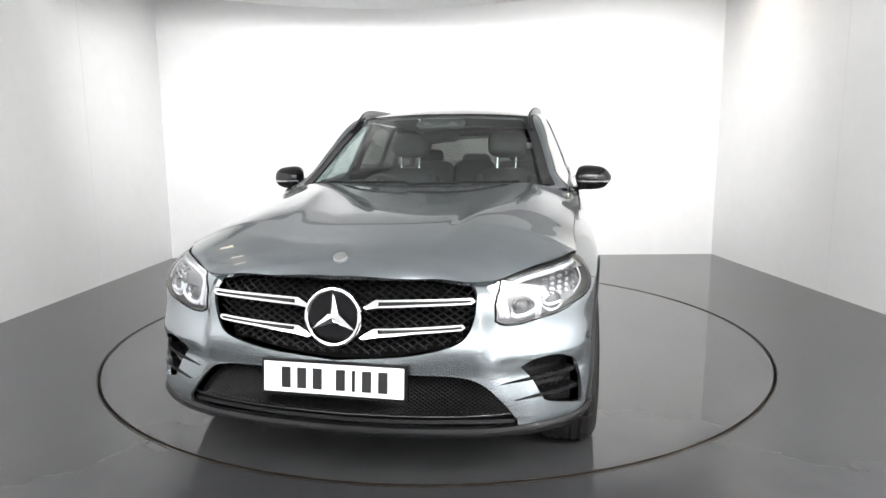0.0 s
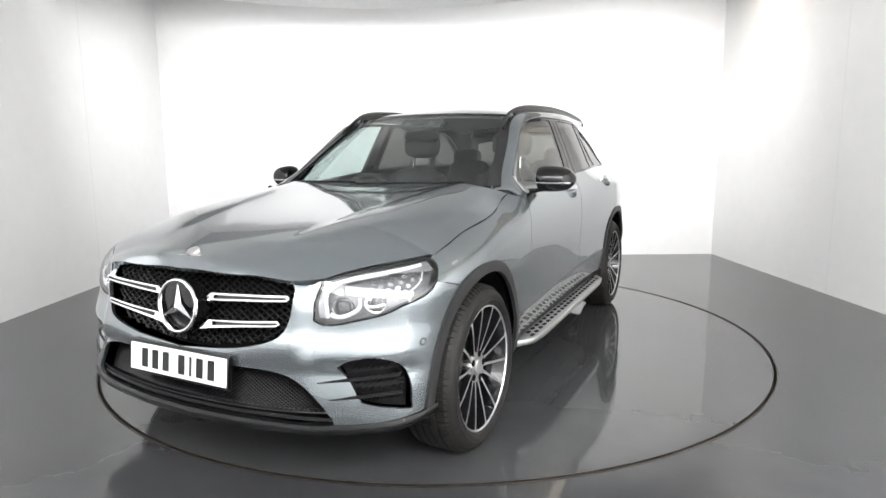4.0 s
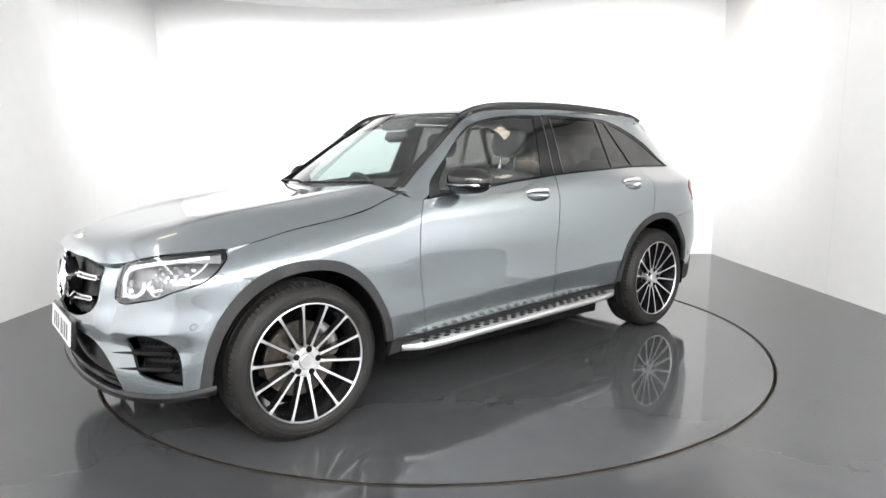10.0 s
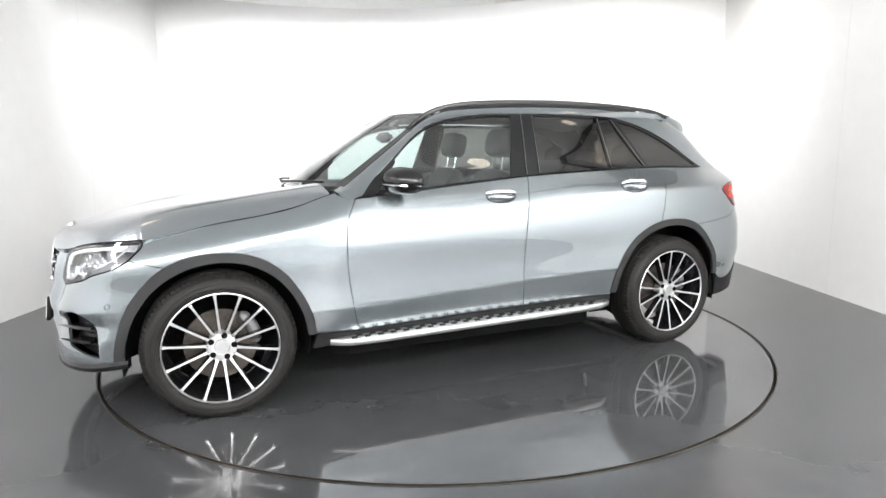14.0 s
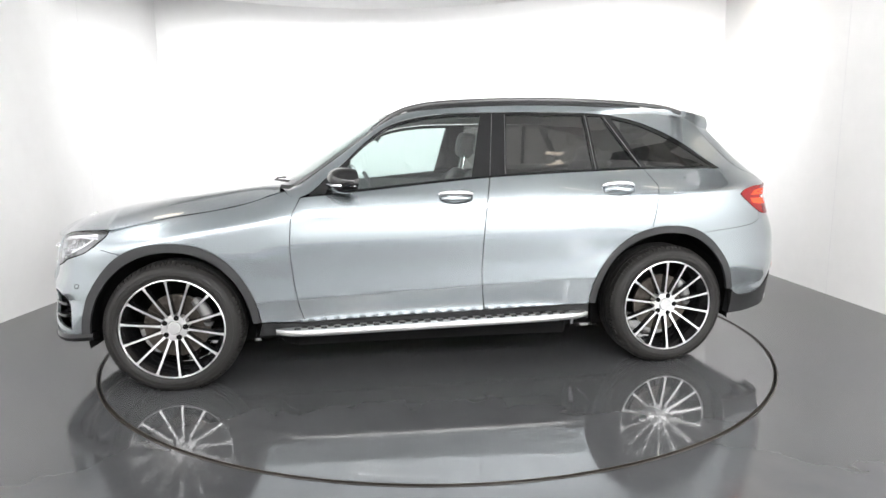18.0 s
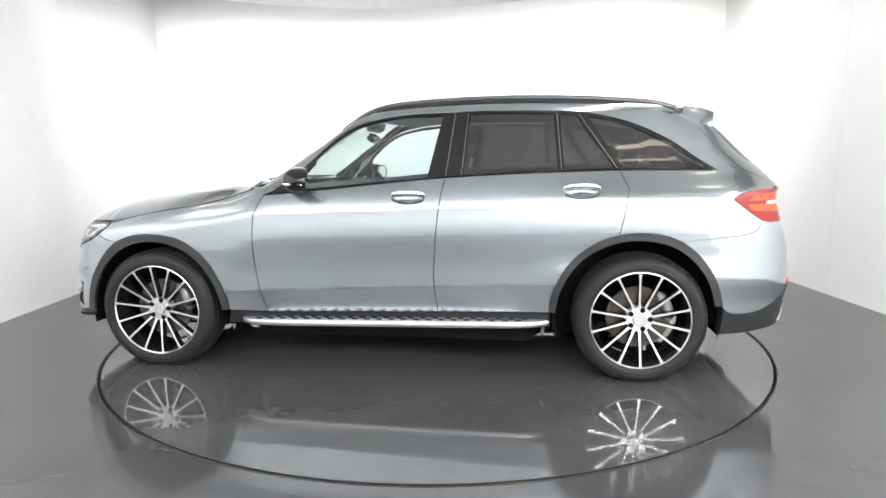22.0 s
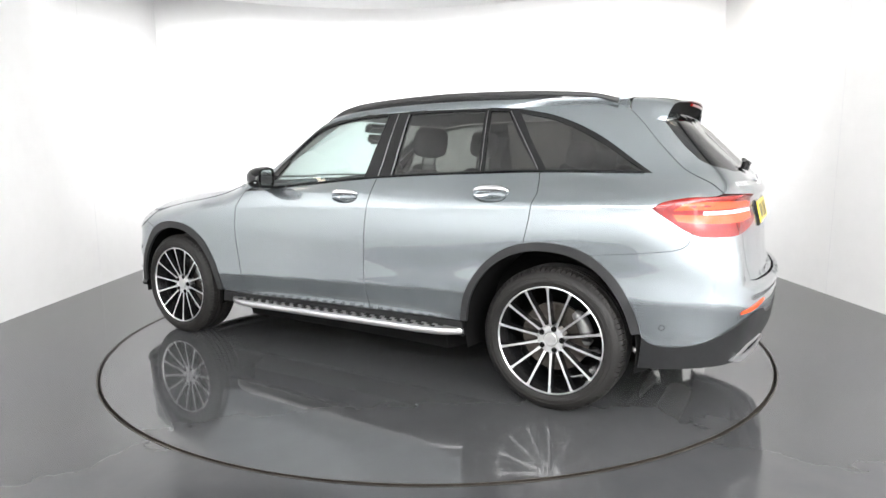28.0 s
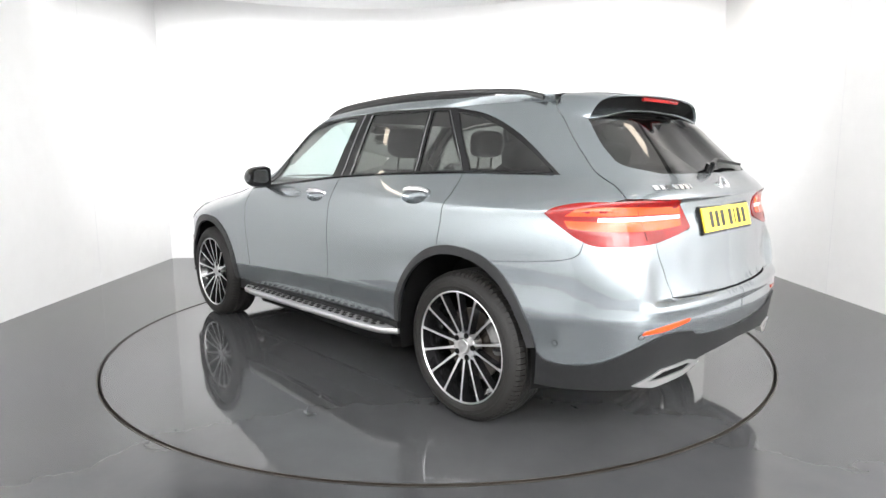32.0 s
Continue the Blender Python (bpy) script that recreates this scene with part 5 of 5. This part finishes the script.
# rear lamps, spoiler, badges and lower trim
def rear_fittings(sd):
    def P(p, lift=0.0):
        q = on_skin(p, lift)
        return (q[0], q[1] * sd, q[2])

    def strip(name, pts_lo, pts_hi, material, label, lift=0.007):
        poly = loop(pts_lo, [pts_lo[-1], pts_hi[-1]], pts_hi[::-1], [pts_hi[0], pts_lo[0]])
        return on_car(panel(name, poly, wrap, material, car, label, lift=lift, gap=0, thick=0.006, side=sd, step=0.025))
    strip("lamp_band", [sx(-0.56, 0.975), sx(-0.66, 0.965), ry(0.60, 0.962), ry(0.42, 0.972)], [sx(-0.54, 1.005), sx(-0.66, 1.003), ry(0.60, 1.0), ry(0.41, 1.0)], AMBER, "orange-red lamp band", 0.0055)
    strip("lamp_band", [sx(-0.54, 1.024), sx(-0.66, 1.026), ry(0.60, 1.027), ry(0.41, 1.022)], [sx(-0.58, 1.052), sx(-0.66, 1.060), ry(0.60, 1.062), ry(0.42, 1.056)], AMBER, "orange-red lamp band", 0.0055)
    strip("reversing_strip", [sx(-0.655, 1.003), sx(-0.70, 1.003), ry(0.60, 1.002), ry(0.415, 1.002)], [sx(-0.655, 1.019), sx(-0.70, 1.020), ry(0.60, 1.021), ry(0.415, 1.018)], WHITE_LENS, "white reversing lamp strip", 0.0075)
    strip("rear_reflector", [ry(0.712, 0.556), ry(0.60, 0.563), ry(0.470, 0.583)], [ry(0.700, 0.570), ry(0.60, 0.584), ry(0.462, 0.596)], AMBER, "red rear reflector", 0.004)
    bm = bmesh.new()
    tube(bm, [P(q, 0.004) for q in curve([ry(0.655, 1.088), ry(0.65, 1.0), ry(0.640, 0.925)], 4)], 0.002, 5)
    car_part("lamp_joint", bm, DARK, "dark joint in the tail light")
    # tail pipe trim
    o = [(0.36, 0.388), (0.43, 0.408), (0.60, 0.394), (0.71, 0.335), (0.62, 0.318), (0.46, 0.340)]
    o = np.array([ry(y, z) for y, z in o])
    hole = np.array([ry(y, z) for y, z in ((0.41, 0.386), (0.45, 0.396), (0.59, 0.383), (0.655, 0.352), (0.60, 0.352), (0.46, 0.367))])
    ex = on_car(panel("exhaust_trim", o, wrap, SATIN, car, "bright metal exhaust trim", lift=0.014, gap=0, thick=0.03, holes=[hole], side=sd, step=0.02))
    panel("exhaust_mouth", hole, wrap, DARK, ex, "black exhaust mouth", lift=0.007, gap=-0.003, thick=0.002, side=sd, step=0.04)
    for q in (ry(0.714, 0.545), sx(-0.520, 0.492), sx(3.345, 0.600)):
        bm = bmesh.new()
        a, b = P((q[0] + 0.001, q[1]), 0.0006), P((q[0], q[1] + 0.001), 0.0006)
        c = Vector(P(q, 0.0006))
        u, v = (Vector(a) - c).normalized(), (Vector(b) - c).normalized()
        tube(bm, [c + 0.0125 * (u * math.cos(k) + v * math.sin(k)) for k in np.linspace(0, 2 * math.pi, 21)[:-1]], 0.0013, 5, closed=True)
        car_part("sensor_ring", bm, DARK, "thin dark ring round a parking sensor")
        bm = bmesh.new()
        tube(bm, [P(q, -0.01), P(q, 0.0012)], 0.011, 14)
        car_part("parking_sensor", bm, PAINT, "round parking sensor", smooth=True)


both(rear_fittings)
star((-0.822, 0, 1.130), 0.042, 25, on_car(tagged(new("tailgate_badge"), "chrome round tailgate badge")), sgn=-1)
bpy.data.objects["tailgate_badge"].parent = car
y = 0.560
for k, wd in enumerate((0.026, 0.022, 0.025, 0, 0.025, 0.025, 0.026, 0.016)):
    if wd:
        bm = bmesh.new()
        a, b = ty(y, 1.143, 0.001), ty(y - wd, 1.143, 0.001)
        c, d = ty(y - wd, 1.125, 0.002), ty(y, 1.125, 0.002)
        f = bm.faces.new([bm.verts.new(p) for p in (a, b, c, d)])
        r = bmesh.ops.extrude_face_region(bm, geom=[f])
        bmesh.ops.translate(bm, verts=[v for v in r["geom"] if isinstance(v, bmesh.types.BMVert)], vec=(-0.002, 0, 0.001))
        car_part("lettering_bar", bm, CHROME, "small chrome bar")
    y -= wd + 0.011

# roof spoiler: from the shut line over the roof to a thin trailing edge that turns down at both ends
FRONT_E = curve([(-0.319, 0.571, 1.441), (-0.290, 0.558, 1.472), (-0.266, 0.545, 1.502), (-0.262, 0.531, 1.526), (-0.262, 0.50, 1.552), (-0.262, 0.40, 1.569), (-0.262, 0.2, 1.587), (-0.262, 0.0, 1.593)], 9)
TRAIL_E = curve([(-0.420, 0.532, 1.424), (-0.434, 0.521, 1.455), (-0.443, 0.504, 1.484), (-0.449, 0.481, 1.506), (-0.457, 0.450, 1.522), (-0.474, 0.37, 1.540), (-0.500, 0.20, 1.551), (-0.508, 0.0, 1.554)], 9)
rows, under = [], []
pairs = list(zip(FRONT_E, TRAIL_E))
for sg, seq in ((1, pairs), (-1, pairs[-2::-1])):
    for a, b in seq:
        a, b = a * [1, sg, 1], b * [1, sg, 1]
        inn = np.array([0.010, -b[1] * 0.022, -0.003])
        drop = np.array([0, 0, -0.006 * float(ease(0.52, 0.3, abs(b[1])))])
        bow = np.array([0, 0.016 * b[1], 0.006])
        rows.append([a - [0, 0, 0.012]] + [a + (b - a) * q + bow * math.sin(math.pi * q) for q in (0, 0.14, 0.28, 0.42, 0.56, 0.7, 0.84, 0.94, 1)] + [b + drop + inn * 0.25, b + drop + inn])
        u = b + drop + inn
        under.append([u, u + [0.035, -u[1] * 0.02, -0.030 * float(ease(0.54, 0.40, abs(u[1])))], u + [0.075, -u[1] * 0.03, -0.072 * float(ease(0.56, 0.42, abs(u[1])))]])
sp = on_car(loft("roof_spoiler", rows, PAINT, car, "grey roof spoiler"))
loft("spoiler_underside", under, DARK, sp, "gloss black spoiler underside")
bm = bmesh.new()
tube(bm, [(-0.494 + 0.010 * (y / 0.2) ** 2, y, 1.532) for y in np.linspace(-0.17, 0.17, 9)], 0.008, 6, squash=1.2)
part("brake_light", bm, RED, sp, "red high brake light", smooth=True)
# rear wiper
bm = bmesh.new()
tube(bm, [ty(-0.02, 1.20, 0.03), ty(-0.12, 1.222, 0.03), ty(-0.36, 1.205, 0.02)], [0.014, 0.010, 0.006], 8)
car_part("rear_wiper", bm, PLASTIC, "black rear wiper", smooth=True)
bm = bmesh.new()
tube(bm, [ty(0.0, 1.19, 0.0), ty(0.0, 1.20, 0.035)], 0.022, 12)
car_part("wiper_cap", bm, GLOSS_BLACK, "black wiper cap", smooth=True)


# ---- cabin ----
def rounded(bm, c, s, m=None, bev=0.04):
    vs = box(bm, c, s, m)
    es = list({e for v in vs for e in v.link_edges})
    bmesh.ops.bevel(bm, geom=es, offset=bev, segments=3, affect="EDGES", clamp_overlap=True)


def pillow(bm, c, s, tilt=0.0, e=0.55, n=20):
    """A soft rounded cushion of size s about c, tilted about the car's y."""
    m = Matrix.Translation(c) @ Matrix.Rotation(radians(tilt), 4, "Y")
    rows = []
    for i in range(n // 2 + 1):
        b = math.pi * (i / (n // 2) - 0.5)
        cb, sb_ = max(0.02, math.cos(b)) ** e, math.copysign(abs(math.sin(b)) ** e, math.sin(b))
        rows.append([bm.verts.new(m @ Vector((s[0] / 2 * cb * math.copysign(abs(math.cos(a)) ** e, math.cos(a)), s[1] / 2 * cb * math.copysign(abs(math.sin(a)) ** e, math.sin(a)), s[2] / 2 * sb_)))
                     for a in np.linspace(0, 2 * math.pi, n + 1)[:-1]])
    for a, b in zip(rows, rows[1:]):
        for k in range(n):
            bm.faces.new((a[k], a[(k + 1) % n], b[(k + 1) % n], b[k]))
    bm.faces.new(rows[0][::-1])
    bm.faces.new(rows[-1])


def front_seat(y):
    s = on_car(tagged(new("front_seat"), "black leather front seat"))
    s.parent = car
    bm = bmesh.new()
    pillow(bm, (1.42, y, 0.62), (0.56, 0.52, 0.18), -6)
    part("seat", bm, LEATHER, s, smooth=True)
    bm = bmesh.new()
    pillow(bm, (1.13, y, 0.905), (0.16, 0.48, 0.58), -14)
    for k in (-1, 1):
        pillow(bm, (1.16, y + 0.2 * k, 0.90), (0.17, 0.11, 0.50), -14, 0.7)
    part("backrest", bm, LEATHER, s, smooth=True)
    bm = bmesh.new()
    pillow(bm, (1.02, y, 1.358), (0.13, 0.29, 0.19), -10, 0.6)
    part("headrest", bm, LEATHER, s, smooth=True)
    for k in (-1, 1):
        bm = bmesh.new()
        tube(bm, [(1.05, y + 0.07 * k, 1.18), (1.03, y + 0.07 * k, 1.29)], 0.007, 8)
        part("headrest_post", bm, CHROME, s, "chrome headrest post", smooth=True)


front_seat(0.37)
front_seat(-0.37)
rs = on_car(tagged(new("rear_bench"), "black leather rear bench seat"))
rs.parent = car
bm = bmesh.new()
pillow(bm, (0.42, 0, 0.66), (0.54, 1.10, 0.2), 0, 0.4)
part("seat", bm, LEATHER, rs, smooth=True)
for y in (-0.44, 0, 0.44):
    bm = bmesh.new()
    pillow(bm, (0.10, y * 0.9, 1.02), (0.15, 0.40, 0.44), -18, 0.4)
    part("backrest", bm, LEATHER, rs, smooth=True)
    bm = bmesh.new()
    pillow(bm, (0.02, y, 1.27 if y else 1.23), (0.11, 0.27, 0.15), -12, 0.6)
    part("headrest", bm, LEATHER, rs, smooth=True)
    for k in (-1, 1):
        bm = bmesh.new()
        tube(bm, [(0.045, y + 0.06 * k, 1.15), (0.03, y + 0.06 * k, 1.22)], 0.006, 8)
        part("headrest_post", bm, CHROME, rs, smooth=True)
rows = [[(x - 0.30 * (y / 0.78) ** 2 * k, y, z) for y in np.linspace(-0.76, 0.76, 17)] for x, z, k in ((2.35, 1.07, 1), (2.12, 1.085, 0.6), (1.92, 1.065, 0.3), (1.82, 0.99, 0.2), (1.86, 0.80, 0.2), (1.95, 0.5, 0.2))]
on_car(loft("dashboard", rows, CABIN, car, "dark grey dashboard"))
sw = on_car(tagged(new("steering_wheel"), "black leather steering wheel on the driver's side"))
sw.parent = car
m = pose(1.72, -0.37, 0.985, 0, -66, 0)
bm = bmesh.new()
tube(bm, [m @ Vector((0.185 * math.cos(a), 0.185 * math.sin(a), 0)) for a in np.linspace(0, 2 * math.pi, 41)[:-1]], 0.015, 8, closed=True, up=m.to_3x3() @ Vector((0, 0, 1)))
part("wheel_rim", bm, LEATHER, sw, smooth=True)
bm = bmesh.new()
for a in (0, 120, 240):
    tube(bm, [m @ Vector((0, 0, 0.02)), m @ Vector((0.18 * math.cos(radians(a + 180)), 0.18 * math.sin(radians(a + 180)), 0))], 0.018, 6)
part("wheel_boss", bm, CABIN, sw, smooth=True)
bm = bmesh.new()
rounded(bm, (1.71, 0, 1.40), (0.045, 0.25, 0.07), pose(0, 0, 0, 0, 12, 0), 0.02)
rvm = car_part("inside_mirror", bm, GLOSS_BLACK, "black inside mirror", smooth=True)
bm = bmesh.new()
rounded(bm, (1.69, 0.0, 1.478), (0.09, 0.32, 0.05), pose(0, 0, 0, 0, 32, 0), 0.02)
car_part("sensor_housing", bm, CABIN, "black sensor housing on the windscreen", smooth=True)
for y in (-0.085, 0.085):
    bm = bmesh.new()
    vs = [bm.verts.new((1.742 - 0.012 * k, y + dy, 1.478 + dz)) for k, dy, dz in ((0, -0.035, -0.008), (0, 0.035, -0.008), (1, 0.0, 0.022))]
    bm.faces.new(vs)
    part("camera_window", bm, CALIPER, rvm, "pale camera window")
body("headliner", np.array([(p[0] - 0.02, p[1] * 0.97) for p in rw] + [(p[0] - 0.02, -p[1] * 0.97) for p in rw[-2:0:-1]]), HEADLINER, "grey fabric headliner", fmap=roof_z, step=0.15, lift=-0.03, thick=0.002)
for sd in (1, -1):
    rows = [[(x, y * sd, z) for x in np.linspace(0.56, 2.1, 8)] for y, z in ((0.80, 0.40), (0.79, 0.9), (0.775, 1.10))]
    on_car(loft("door_lining", rows, CABIN, car, "dark door lining"))
    rows = [[(x, y * sd, z) for x in np.linspace(-0.45, 0.56, 6)] for y, z in ((0.74, 0.94), (0.74, 1.02), (0.73, 1.12))]
    on_car(loft("boot_side_lining", rows, CABIN, car, "dark rear side lining"))
bm = bmesh.new()
box(bm, (0.7, 0, 0.42), (2.6, 1.04, 0.03))
car_part("cabin_floor", bm, CABIN, "dark cabin floor")
bm = bmesh.new()
rounded(bm, (-0.33, 0, 0.86), (0.55, 1.2, 0.03), None, 0.01)
car_part("load_cover", bm, CABIN, "dark load cover")


# ---- motion of the turntable and the car on it ----
def motions():
    ts = [t for t, _ in TURN]
    rows = [(float(t), pose(0, 0, 0, 0, 0, float(np.interp(t, ts, [a for _, a in TURN])))) for t in ts]
    walk(car, rows)
    walk(turntable, rows)


motions()
